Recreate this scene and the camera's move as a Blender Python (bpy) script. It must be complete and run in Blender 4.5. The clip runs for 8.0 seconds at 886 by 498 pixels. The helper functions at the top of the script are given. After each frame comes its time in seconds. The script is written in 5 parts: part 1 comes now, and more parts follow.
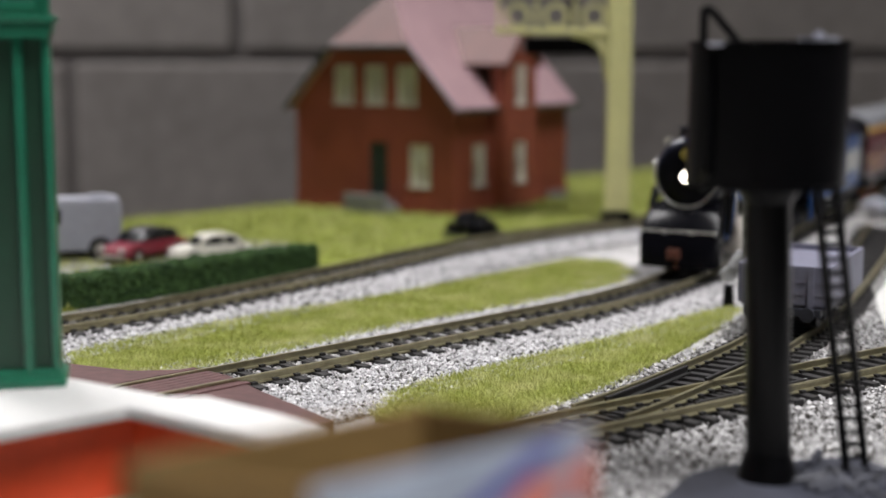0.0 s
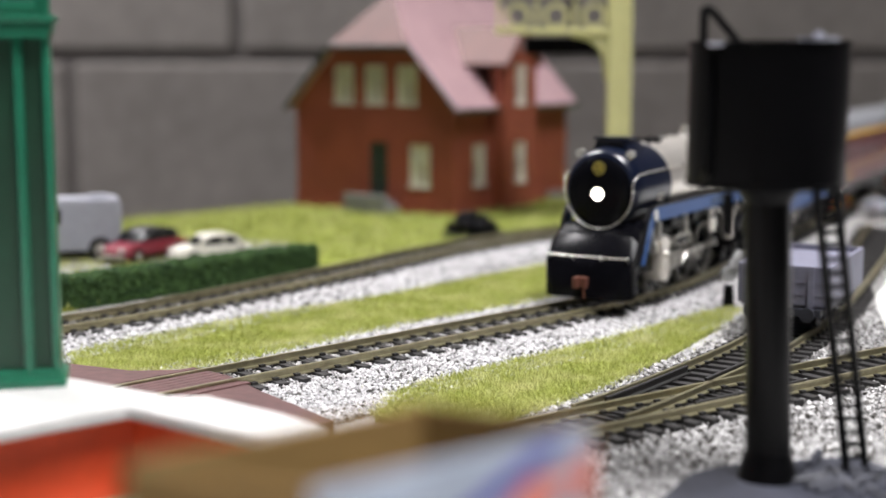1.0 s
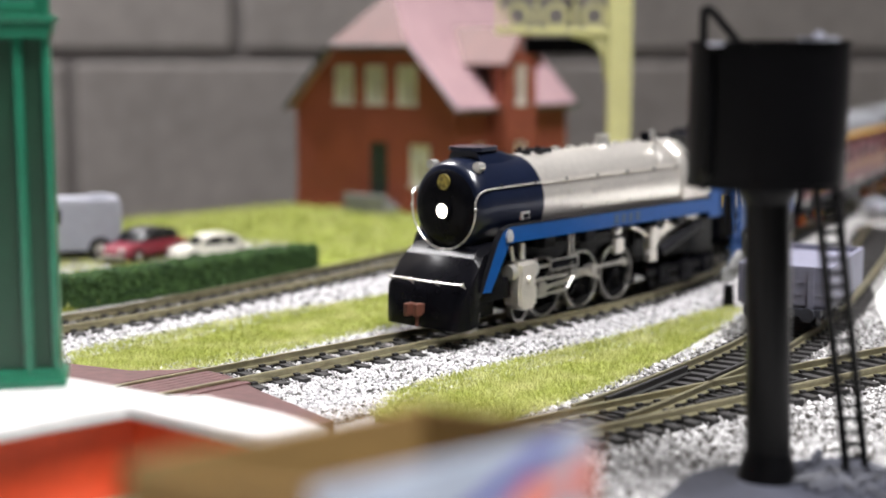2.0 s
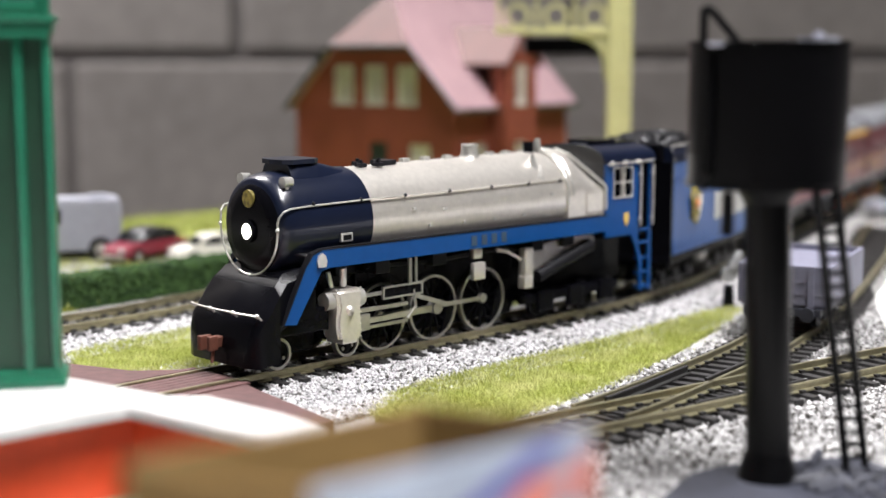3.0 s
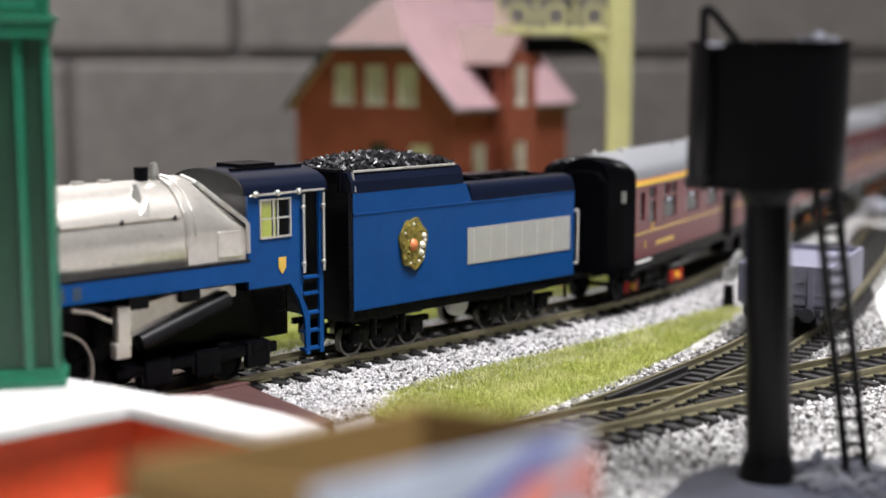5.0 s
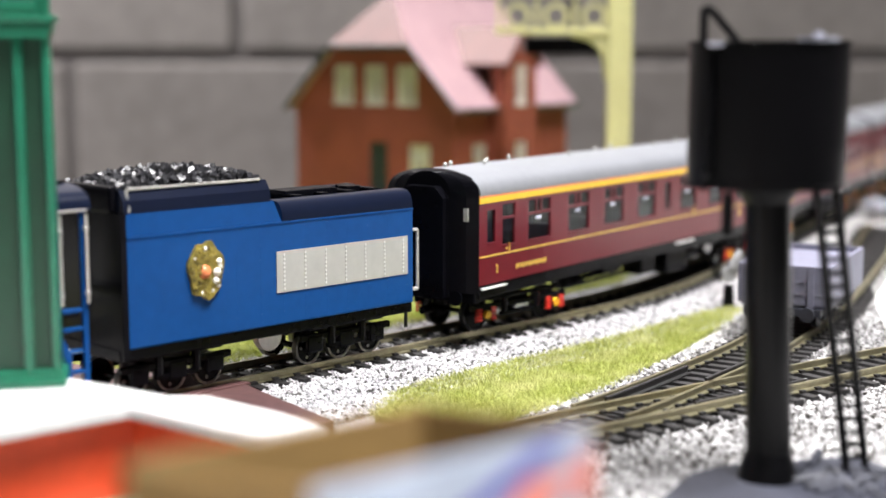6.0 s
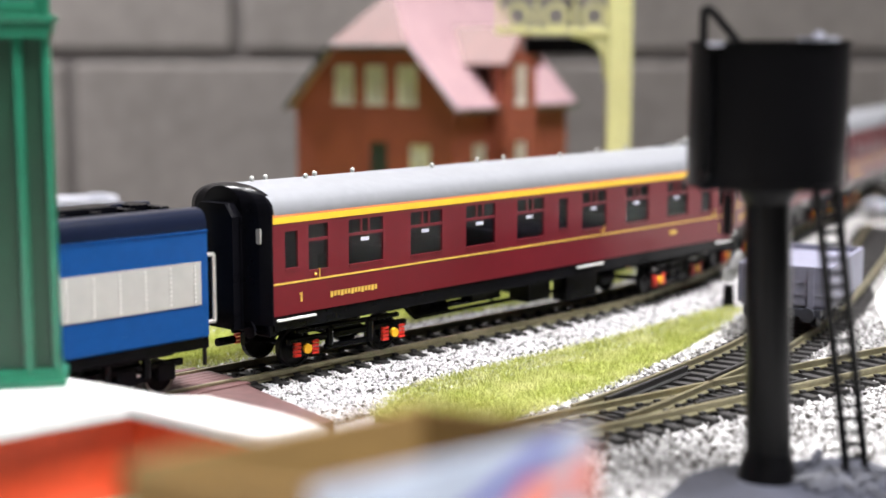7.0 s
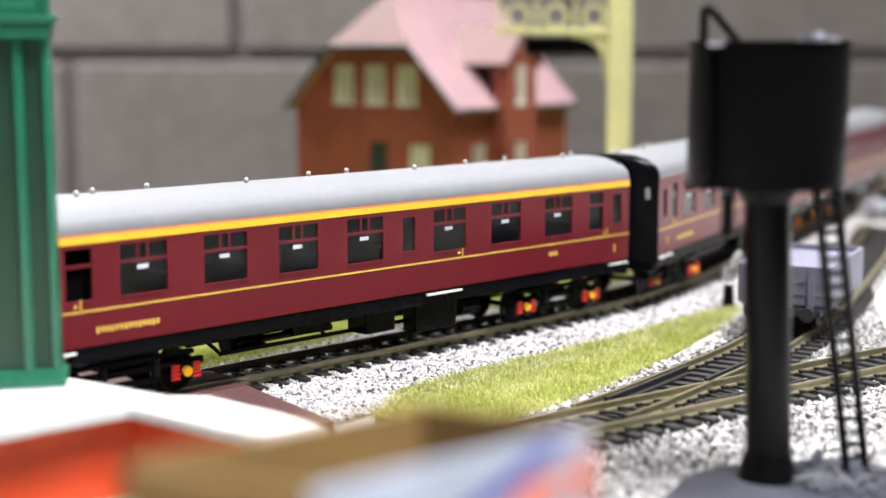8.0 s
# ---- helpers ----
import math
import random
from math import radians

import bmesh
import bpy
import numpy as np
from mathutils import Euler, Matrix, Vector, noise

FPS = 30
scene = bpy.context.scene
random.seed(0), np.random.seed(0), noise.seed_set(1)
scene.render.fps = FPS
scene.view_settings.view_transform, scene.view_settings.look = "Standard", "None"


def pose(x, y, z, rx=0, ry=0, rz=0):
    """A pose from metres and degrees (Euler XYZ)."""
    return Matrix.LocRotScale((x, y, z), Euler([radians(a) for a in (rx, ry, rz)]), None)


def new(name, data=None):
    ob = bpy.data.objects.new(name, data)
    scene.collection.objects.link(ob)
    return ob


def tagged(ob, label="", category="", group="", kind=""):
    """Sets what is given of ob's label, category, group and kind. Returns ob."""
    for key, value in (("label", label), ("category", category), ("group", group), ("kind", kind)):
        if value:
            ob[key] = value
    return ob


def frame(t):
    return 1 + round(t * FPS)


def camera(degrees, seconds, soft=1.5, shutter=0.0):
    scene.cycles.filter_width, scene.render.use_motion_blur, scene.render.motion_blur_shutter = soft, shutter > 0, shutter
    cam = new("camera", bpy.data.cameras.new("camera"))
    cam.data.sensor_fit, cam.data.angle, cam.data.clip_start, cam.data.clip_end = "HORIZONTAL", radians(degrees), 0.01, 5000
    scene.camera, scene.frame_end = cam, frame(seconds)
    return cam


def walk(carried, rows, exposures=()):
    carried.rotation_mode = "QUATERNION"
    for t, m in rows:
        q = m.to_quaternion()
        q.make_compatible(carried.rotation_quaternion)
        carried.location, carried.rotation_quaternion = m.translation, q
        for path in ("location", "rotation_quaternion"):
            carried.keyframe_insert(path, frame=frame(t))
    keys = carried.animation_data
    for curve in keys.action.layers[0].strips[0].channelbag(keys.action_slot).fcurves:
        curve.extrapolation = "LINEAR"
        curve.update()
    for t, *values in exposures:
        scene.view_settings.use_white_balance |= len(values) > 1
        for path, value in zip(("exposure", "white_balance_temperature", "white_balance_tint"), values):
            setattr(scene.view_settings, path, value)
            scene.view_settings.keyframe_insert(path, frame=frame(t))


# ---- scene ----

MM = 0.001033  # one unit of the plan below in metres

cam = camera(34.8, 8.0)
cam.data.dof.use_dof = True
cam.data.dof.focus_distance = 0.425
cam.data.dof.aperture_fstop = 8.0
walk(cam, [(0, pose(0, 0, 90 * MM, 82.13, 0, 0)), (8, pose(0, 0, 90 * MM, 82.13, 0, 0))],
     exposures=[(0, -0.45), (0.5, -0.35), (1.0, 0.07), (1.5, 0.26), (3.5, 0.4), (4.0, 0.08), (4.5, -0.07), (5.0, 0.2), (5.8, 0.76), (7.0, 0.76), (7.5, 0.68), (8, 0.74)])

# ---- light: a hall with long ceiling lamps ----
world = bpy.data.worlds.new("world")
scene.world = world
world.use_nodes = True
world.node_tree.nodes["Background"].inputs[0].default_value = (0.85, 0.92, 1.0, 1)
world.node_tree.nodes["Background"].inputs[1].default_value = 0.012


def ceiling_lamp(x, y, sx, sy, watts, tint=(1.0, 0.98, 0.995), spread=180):
    data = bpy.data.lights.new("ceiling_tube", "AREA")
    data.shape, data.size, data.size_y, data.energy, data.color = "RECTANGLE", sx, sy, watts, tint
    data.spread = radians(spread)
    ob = new("ceiling_tube", data)
    ob.matrix_world = pose(x, y, 1.78)
    return ob


ceiling_lamp(0.52, -0.2, 0.5, 1.2, 33, spread=84)
ceiling_lamp(-1.0, 1.35, 1.0, 0.3, 76)


# ---- materials ----
def material(name, color, rough=0.6, metal=0.0, vary=0.12, grain=400.0, blotch=25.0, bump=0.15, spec=0.5, dark=None, coat=0.0):
    """A procedural surface: fine grain and wider blotches on one base colour, with a fine relief."""
    m = bpy.data.materials.new(name)
    m.use_nodes = True
    nt = m.node_tree
    b = nt.nodes["Principled BSDF"]
    co = nt.nodes.new("ShaderNodeTexCoord")
    fine, wide = nt.nodes.new("ShaderNodeTexNoise"), nt.nodes.new("ShaderNodeTexNoise")
    fine.inputs["Scale"].default_value, wide.inputs["Scale"].default_value = grain, blotch
    fine.inputs["Detail"].default_value = 4
    nt.links.new(co.outputs["Object"], fine.inputs["Vector"])
    nt.links.new(co.outputs["Object"], wide.inputs["Vector"])
    add = nt.nodes.new("ShaderNodeMath")
    add.operation = "ADD"
    nt.links.new(fine.outputs["Fac"], add.inputs[0])
    nt.links.new(wide.outputs["Fac"], add.inputs[1])
    ramp = nt.nodes.new("ShaderNodeMapRange")
    ramp.inputs["From Min"].default_value, ramp.inputs["From Max"].default_value = 0.6, 1.4
    nt.links.new(add.outputs[0], ramp.inputs["Value"])
    mix = nt.nodes.new("ShaderNodeMix")
    mix.data_type = "RGBA"
    low = dark or tuple(c * (1 - 2 * vary) for c in color)
    high = tuple(min(1, c * (1 + vary)) for c in color)
    mix.inputs["A"].default_value, mix.inputs["B"].default_value = (*low, 1), (*high, 1)
    nt.links.new(ramp.outputs[0], mix.inputs["Factor"])
    nt.links.new(mix.outputs["Result"], b.inputs["Base Color"])
    b.inputs["Roughness"].default_value, b.inputs["Metallic"].default_value = rough, metal
    b.inputs["Specular IOR Level"].default_value = spec
    b.inputs["Coat Weight"].default_value = coat
    if bump:
        bp = nt.nodes.new("ShaderNodeBump")
        bp.inputs["Strength"].default_value, bp.inputs["Distance"].default_value = bump, 0.0004
        nt.links.new(fine.outputs["Fac"], bp.inputs["Height"])
        nt.links.new(bp.outputs[0], b.inputs["Normal"])
    return m


def island_material(name, a, b_color, rough=0.9, rot=None):
    """For many small pieces in one mesh: each takes its own shade between two colours."""
    m = bpy.data.materials.new(name)
    m.use_nodes = True
    nt = m.node_tree
    b = nt.nodes["Principled BSDF"]
    geo = nt.nodes.new("ShaderNodeNewGeometry")
    ramp = nt.nodes.new("ShaderNodeValToRGB")
    ramp.color_ramp.elements[0].color, ramp.color_ramp.elements[1].color = (*a, 1), (*b_color, 1)
    if rot:
        e = ramp.color_ramp.elements.new(0.12)
        e.color = (*rot, 1)
        ramp.color_ramp.elements[0].color = (*rot, 1)
        e = ramp.color_ramp.elements.new(0.2)
        e.color = (*a, 1)
    nt.links.new(geo.outputs["Random Per Island"], ramp.inputs[0])
    nt.links.new(ramp.outputs[0], b.inputs["Base Color"])
    b.inputs["Roughness"].default_value = rough
    b.inputs["Specular IOR Level"].default_value = 0.3
    return m


def turf_material(name, fresh, pale, straw, rough=0.85):
    """Grass fibres: each its own shade, in wider drifts of green and straw."""
    m = island_material(name, fresh, pale, rough)
    nt = m.node_tree
    b, ramp = nt.nodes["Principled BSDF"], nt.nodes["Color Ramp"]
    co, drift, mix = nt.nodes.new("ShaderNodeTexCoord"), nt.nodes.new("ShaderNodeTexNoise"), nt.nodes.new("ShaderNodeMix")
    drift.inputs["Scale"].default_value, drift.inputs["Detail"].default_value = 70, 3
    span = nt.nodes.new("ShaderNodeMapRange")
    span.inputs["From Min"].default_value, span.inputs["From Max"].default_value = 0.42, 0.72
    mix.data_type = "RGBA"
    mix.inputs["B"].default_value = (*straw, 1)
    nt.links.new(co.outputs["Object"], drift.inputs["Vector"])
    nt.links.new(drift.outputs["Fac"], span.inputs["Value"])
    nt.links.new(span.outputs[0], mix.inputs["Factor"])
    nt.links.new(ramp.outputs[0], mix.inputs["A"])
    nt.links.new(mix.outputs["Result"], b.inputs["Base Color"])
    return m


def glowing(name, color, strength):
    m = bpy.data.materials.new(name)
    m.use_nodes = True
    b = m.node_tree.nodes["Principled BSDF"]
    b.inputs["Base Color"].default_value = (*color, 1)
    b.inputs["Emission Color"].default_value = (*color, 1)
    b.inputs["Emission Strength"].default_value = strength
    return m


def glass(name, color=(0.9, 0.95, 0.95), rough=0.02):
    m = bpy.data.materials.new(name)
    m.use_nodes = True
    b = m.node_tree.nodes["Principled BSDF"]
    b.inputs["Base Color"].default_value = (*color, 1)
    b.inputs["Roughness"].default_value = rough
    b.inputs["Transmission Weight"].default_value = 1.0
    b.inputs["IOR"].default_value = 1.2
    return m


M = dict(
    block=material("painted_block", (0.31, 0.285, 0.268), 0.8, grain=60, blotch=7, vary=0.16, bump=0.25),
    mortar=material("block_mortar", (0.16, 0.145, 0.14), 0.9, grain=80, blotch=6),
    plaster=material("plaster", (0.22, 0.21, 0.20), 0.9, grain=30, blotch=2),
    floor=material("hall_floor", (0.2, 0.19, 0.18), 0.5, grain=30, blotch=2),
    board=material("ballast_ground", (0.48, 0.47, 0.46), 0.95, grain=900, blotch=60, vary=0.35, bump=0.8),
    stone=island_material("ballast_stone", (0.40, 0.395, 0.40), (0.66, 0.655, 0.66), 0.85, rot=(0.10, 0.095, 0.09)),
    grit=island_material("grey_granite_grit", (0.24, 0.235, 0.235), (0.50, 0.495, 0.49), 0.85, rot=(0.07, 0.065, 0.06)),
    soil=material("turf", (0.20, 0.235, 0.03), 0.95, grain=700, blotch=40, vary=0.3, bump=0.8),
    grass=turf_material("grass_fibre", (0.22, 0.255, 0.035), (0.53, 0.56, 0.18), (0.56, 0.56, 0.25)),
    hedge=island_material("hedge_foliage", (0.012, 0.035, 0.010), (0.05, 0.10, 0.025), 0.9),
    rodmetal=material("dull_nickel", (0.50, 0.485, 0.45), 0.3, 0.85, grain=400, blotch=60, vary=0.15, bump=0.05),
    rail=material("nickel_silver_rail", (0.42, 0.385, 0.25), 0.32, 0.8, grain=500, blotch=60, vary=0.15, bump=0.05),
    railside=material("rail_side", (0.21, 0.185, 0.115), 0.45, 0.6, grain=600, blotch=60, vary=0.2),
    sleeper=material("black_sleeper", (0.018, 0.017, 0.017), 0.55, grain=500, blotch=60, vary=0.3),
    crossing=material("brown_crossing_deck", (0.085, 0.036, 0.034), 0.7, grain=300, blotch=50, vary=0.2, bump=0.4),
    white=material("white_platform", (0.54, 0.54, 0.525), 0.55, grain=300, blotch=25, vary=0.05),
    red=material("red_plastic", (0.76, 0.085, 0.022), 0.5, grain=200, blotch=25, vary=0.1),
    green=material("green_plastic", (0.014, 0.14, 0.078), 0.33, grain=300, blotch=30, vary=0.1),
    # darker copy of the green, with the shade between the ribs in it
    recess_green=material("green_plastic_recess_shade", (0.006, 0.045, 0.022), 0.4, grain=300, blotch=30),
    black=material("black_plastic", (0.0025, 0.0025, 0.003), 0.3, grain=400, blotch=40, vary=0.2, bump=0.03, spec=0.14),
    tarred=material("tarred_base", (0.02, 0.022, 0.034), 0.6, grain=400, blotch=40, vary=0.3),
    card=material("plain_cardboard", (0.21, 0.125, 0.035), 0.8, grain=300, blotch=40, vary=0.1),
    print_pale=material("pale_blue_print", (0.34, 0.39, 0.47), 0.4, grain=100, blotch=40, vary=0.15),
    print_blue=material("blue_print", (0.06, 0.06, 0.28), 0.4, grain=100, blotch=40),
    print_blue_pale=material("faded_blue_print", (0.22, 0.28, 0.42), 0.4, grain=100, blotch=40),
    print_red=material("red_print", (0.52, 0.17, 0.14), 0.4, grain=100, blotch=40),
    brick=material("model_brick", (0.31, 0.076, 0.042), 0.75, grain=500, blotch=40, vary=0.15, bump=0.3),
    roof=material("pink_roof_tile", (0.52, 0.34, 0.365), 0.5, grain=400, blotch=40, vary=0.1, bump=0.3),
    # red tile for slopes turned from the light, their shade mixed into the colour
    shaderoof=material("shaded_red_roof_tile", (0.13, 0.043, 0.034), 0.6, grain=400, blotch=40, vary=0.12, bump=0.3),
    cream=material("cream_paint", (0.82, 0.80, 0.72), 0.5, grain=300, blotch=40, vary=0.06),
    curtain=material("pale_curtain", (0.80, 0.77, 0.66), 0.7, grain=300, blotch=90, vary=0.15),
    doorgreen=material("dark_door", (0.02, 0.035, 0.03), 0.4),
    stonegrey=material("grey_stone_step", (0.25, 0.25, 0.25), 0.9, grain=500, blotch=80, vary=0.25),
    yellow=material("pale_yellow_plastic", (0.70, 0.68, 0.33), 0.45, grain=300, blotch=40, vary=0.07),
    blue=material("royal_blue_paint", (0.005, 0.056, 0.21), 0.28, grain=300, blotch=30, vary=0.06, bump=0.03, spec=0.14),
    navy=material("dark_blue_paint", (0.005, 0.008, 0.021), 0.28, grain=300, blotch=30, vary=0.1, bump=0.02, coat=0.4, spec=0.3),
    steel=material("silver_boiler", (0.84, 0.80, 0.74), 0.31, 0.74, grain=500, blotch=30, vary=0.08, bump=0.04),
    bright=material("bright_metal", (0.66, 0.65, 0.61), 0.28, 0.72, grain=400, blotch=60, vary=0.08, bump=0.05),
    frame_black=material("loco_black", (0.0035, 0.0035, 0.005), 0.24, grain=400, blotch=60, vary=0.2, bump=0.02, spec=0.09),
    dull_tyre=material("dull_tyre", (0.22, 0.21, 0.19), 0.4, 0.8, grain=400, blotch=60),
    graphite=material("graphite", (0.010, 0.010, 0.012), 0.4, grain=300, blotch=50, spec=0.15),
    coal=island_material("coal_lump", (0.008, 0.008, 0.009), (0.03, 0.03, 0.034), 0.3),
    copper=material("rusty_coupler", (0.12, 0.042, 0.026), 0.6, 0.3, grain=500, blotch=90),
    faded=material("faded_figures", (0.035, 0.06, 0.10), 0.5),
    gold=material("gold_paint", (0.72, 0.48, 0.09), 0.4, 0.2, grain=400, blotch=60),
    crest=material("crest_relief", (0.30, 0.24, 0.05), 0.4, 0.3, grain=700, blotch=300, vary=0.5),
    silver_panel=material("silver_panel", (0.42, 0.42, 0.395), 0.45, 0.2, grain=300, blotch=60, vary=0.05),
    maroon=material("maroon_paint", (0.118, 0.007, 0.013), 0.3, grain=300, blotch=30, vary=0.06, bump=0.03, spec=0.3),
    coach_roof=material("grey_coach_roof", (0.205, 0.212, 0.228), 0.4, grain=300, blotch=30, vary=0.05),
    yellow_line=material("yellow_band", (0.80, 0.50, 0.03), 0.4, grain=300, blotch=40, vary=0.05),
    orange_line=material("orange_line", (0.72, 0.22, 0.08), 0.4),
    white_line=material("white_step", (0.75, 0.75, 0.72), 0.4),
    axle_red=material("red_axlebox", (0.65, 0.03, 0.02), 0.4),
    axle_yellow=material("yellow_axlebox", (0.85, 0.45, 0.02), 0.4),
    # pale paint for the lamp reflections on the coach panes
    pane_glint=material("pane_reflection", (0.7, 0.72, 0.85), 0.4),
    # near-black, so the unlit look of the compartments is in the colour
    interior=material("shaded_interior", (0.007, 0.005, 0.0045), 0.8),
    lamp=glowing("headlamp_glow", (1.0, 0.92, 0.78), 9.0),
    vangrey=material("van_grey", (0.36, 0.37, 0.42), 0.35, grain=300, blotch=40, vary=0.06),
    wagon=material("wagon_blue_grey", (0.15, 0.15, 0.20), 0.6, grain=300, blotch=40, vary=0.1),
    carred=material("car_dark_red", (0.20, 0.012, 0.03), 0.3, vary=0.08),
    carcream=material("car_cream", (0.68, 0.66, 0.58), 0.3, vary=0.06),
    cardark=material("car_dark", (0.03, 0.03, 0.035), 0.3),
    tyre=material("tyre_rubber", (0.015, 0.015, 0.015), 0.8),
    pane=glass("clear_pane", (0.35, 0.36, 0.36), 0.02),
    darkglass=material("dark_window", (0.012, 0.013, 0.015), 0.25, vary=0.1, bump=0.0, spec=0.15),
)


# ---- mesh helpers, in plan units ----
def part(name, bm, mat, parent=None, label="", at=None, smooth=False, kind=""):
    """Links a bmesh as one mesh object, under a thing or a part if given."""
    bm.transform(Matrix.Scale(MM, 4))
    me = bpy.data.meshes.new(name)
    bm.normal_update()
    bm.to_mesh(me)
    bm.free()
    if smooth:
        for p in me.polygons:
            p.use_smooth = True
        me.set_sharp_from_angle(angle=radians(38))
    me.materials.append(M[mat])
    ob = new(name, me)
    if parent is not None:
        ob.parent = parent
    if at is not None:
        ob.matrix_basis = at
    return tagged(ob, label=label, kind=kind)


def thing(name, label, category, at=None, group="", kind=""):
    ob = new(name)
    ob.empty_display_size = 0.01
    if at is not None:
        ob.matrix_basis = at
    return tagged(ob, label, category, group, kind)


def spot(x, y, z=0.0, rz=0.0, rx=0.0, ry=0.0):
    return pose(x * MM, y * MM, z * MM, rx, ry, rz)


def box(bm, x0, x1, y0, y1, z0, z1, bevel=0.0):
    m = Matrix.Translation(((x0 + x1) / 2, (y0 + y1) / 2, (z0 + z1) / 2)) @ Matrix.Diagonal((x1 - x0, y1 - y0, z1 - z0, 1))
    r = bmesh.ops.create_cube(bm, size=1, matrix=m)
    if bevel:
        es = list({e for v in r["verts"] for e in v.link_edges})
        bmesh.ops.bevel(bm, geom=es, offset=bevel, segments=2, affect="EDGES", profile=0.6)
    return bm


def rod(bm, p, q, r, n=10, r2=None):
    p, q = Vector(p), Vector(q)
    d = q - p
    m = Matrix.Translation((p + q) / 2) @ d.to_track_quat("Z", "Y").to_matrix().to_4x4()
    bmesh.ops.create_cone(bm, cap_ends=True, segments=n, radius1=r, radius2=r if r2 is None else r2, depth=d.length, matrix=m)
    return bm


def prism(bm, pts, lo, hi, axis="y"):
    """Pulls a flat outline along an axis: for y the points are (x, z), for x (y, z), for z (x, y)."""
    def place(a, b, c):
        return {"y": (a, c, b), "x": (c, a, b), "z": (a, b, c)}[axis]
    v0 = [bm.verts.new(place(a, b, lo)) for a, b in pts]
    v1 = [bm.verts.new(place(a, b, hi)) for a, b in pts]
    n = len(pts)
    fs = [bm.faces.new(v0), bm.faces.new(v1[::-1])]
    for i in range(n):
        fs.append(bm.faces.new((v0[i], v1[i], v1[(i + 1) % n], v0[(i + 1) % n])))
    bmesh.ops.recalc_face_normals(bm, faces=fs)
    return bm


def ring(bm, c, axis, r0, r1, w, n=28):
    """A flat hoop round an axis: inner and outer radius and width."""
    q = Vector(axis).to_track_quat("Z", "Y").to_matrix().to_4x4()
    m = Matrix.Translation(c) @ q
    rows = []
    for i in range(n):
        a = 2 * math.pi * i / n
        rows.append([bm.verts.new(m @ Vector((r * math.cos(a), r * math.sin(a), z))) for r, z in ((r0, -w / 2), (r1, -w / 2), (r1, w / 2), (r0, w / 2))])
    for i in range(n):
        a, b = rows[i], rows[(i + 1) % n]
        for k in range(4):
            bm.faces.new((a[k], b[k], b[(k + 1) % 4], a[(k + 1) % 4]))
    bmesh.ops.recalc_face_normals(bm, faces=bm.faces[:])
    return bm


def ball(bm, c, r, u=12, v=8):
    bmesh.ops.create_uvsphere(bm, u_segments=u, v_segments=v, radius=r, matrix=Matrix.Translation(c))
    return bm


def tube(bm, pts, r, n=6):
    for a, b in zip(pts, pts[1:]):
        rod(bm, a, b, r, n)
    return bm


B = bmesh.new


# ---- the lines on which tracks lie ----
P0, ARC, TURN = Vector((38.0, 495.0)), 330.0, radians(18.0)
LA = ARC * TURN


def main_line(s):
    """Place and heading of the main track, s backwards along the train's way: straight, a bend, straight."""
    a = radians(45)
    if s <= 0:
        return P0 + s * Vector((math.cos(a), math.sin(a))), a
    c = P0 + ARC * Vector((-math.sin(a), math.cos(a)))
    k = min(s, LA) / ARC
    p = c + ARC * Vector((math.sin(a + k), -math.cos(a + k)))
    if s > LA:
        p = p + (s - LA) * Vector((math.cos(a + k), math.sin(a + k)))
    return p, a + k


def smooth_line(pts):
    """A line through points, by arc length (Catmull-Rom)."""
    out = []
    P = [Vector(p) for p in pts]
    P = [2 * P[0] - P[1]] + P + [2 * P[-1] - P[-2]]
    for i in range(1, len(P) - 2):
        for k in range(24):
            t = k / 24
            a, b, c, d = P[i - 1:i + 3]
            out.append(0.5 * ((2 * b) + (c - a) * t + (2 * a - 5 * b + 4 * c - d) * t * t + (3 * b - a - 3 * c + d) * t ** 3))
    out.append(P[-2])
    run = [0.0]
    for a, b in zip(out, out[1:]):
        run.append(run[-1] + (b - a).length)

    def line(s):
        i = max(0, min(len(out) - 2, int(np.searchsorted(run, s)) - 1))
        d = (out[i + 1] - out[i])
        return out[i] + d * ((s - run[i]) / max(1e-6, run[i + 1] - run[i])), math.atan2(d.y, d.x)
    return line, run[-1]


back_line, BACK = smooth_line([(-260, 330), (-190, 405), (-130, 474), (-107, 500), (-54, 577), (4, 668), (70, 742), (150, 815), (260, 930)])
straight_line, STRAIGHT = smooth_line([(-95, 248), (31, 341.5), (130, 415), (300, 541)])
curved_line, CURVED = smooth_line([(31, 341.5), (52, 367), (73.7, 397), (98.8, 434), (126, 484), (152, 540), (200, 655), (240, 760)])
GAUGE = 8.2


# ---- the hall ----
def flat_wall(name, x0, x1, y0, y1, z0, z1, mat):
    me = B()
    bmesh.ops.create_cube(me, size=1, matrix=Matrix.Translation(((x0 + x1) / 2, (y0 + y1) / 2, (z0 + z1) / 2)) @ Matrix.Diagonal((x1 - x0, y1 - y0, z1 - z0, 1)))
    me.transform(Matrix.Scale(1 / MM, 4))
    return part(name, me, mat, kind="structure")


wall_back = flat_wall("wall_north", -3.2, 3.2, 1.72, 1.9, -1.0, 1.8, "mortar")
for n, a in (("wall_east", (3.2, 3.4, -3.0, 1.9)), ("wall_west", (-3.4, -3.2, -3.0, 1.9)), ("wall_south", (-3.4, 3.4, -3.2, -3.0))):
    flat_wall(n, *a, -1.0, 1.8, "plaster")
flat_wall("floor", -3.4, 3.4, -3.2, 1.9, -1.1, -1.0, "floor")
flat_wall("ceiling", -3.4, 3.4, -3.2, 1.9, 1.8, 1.9, "plaster")

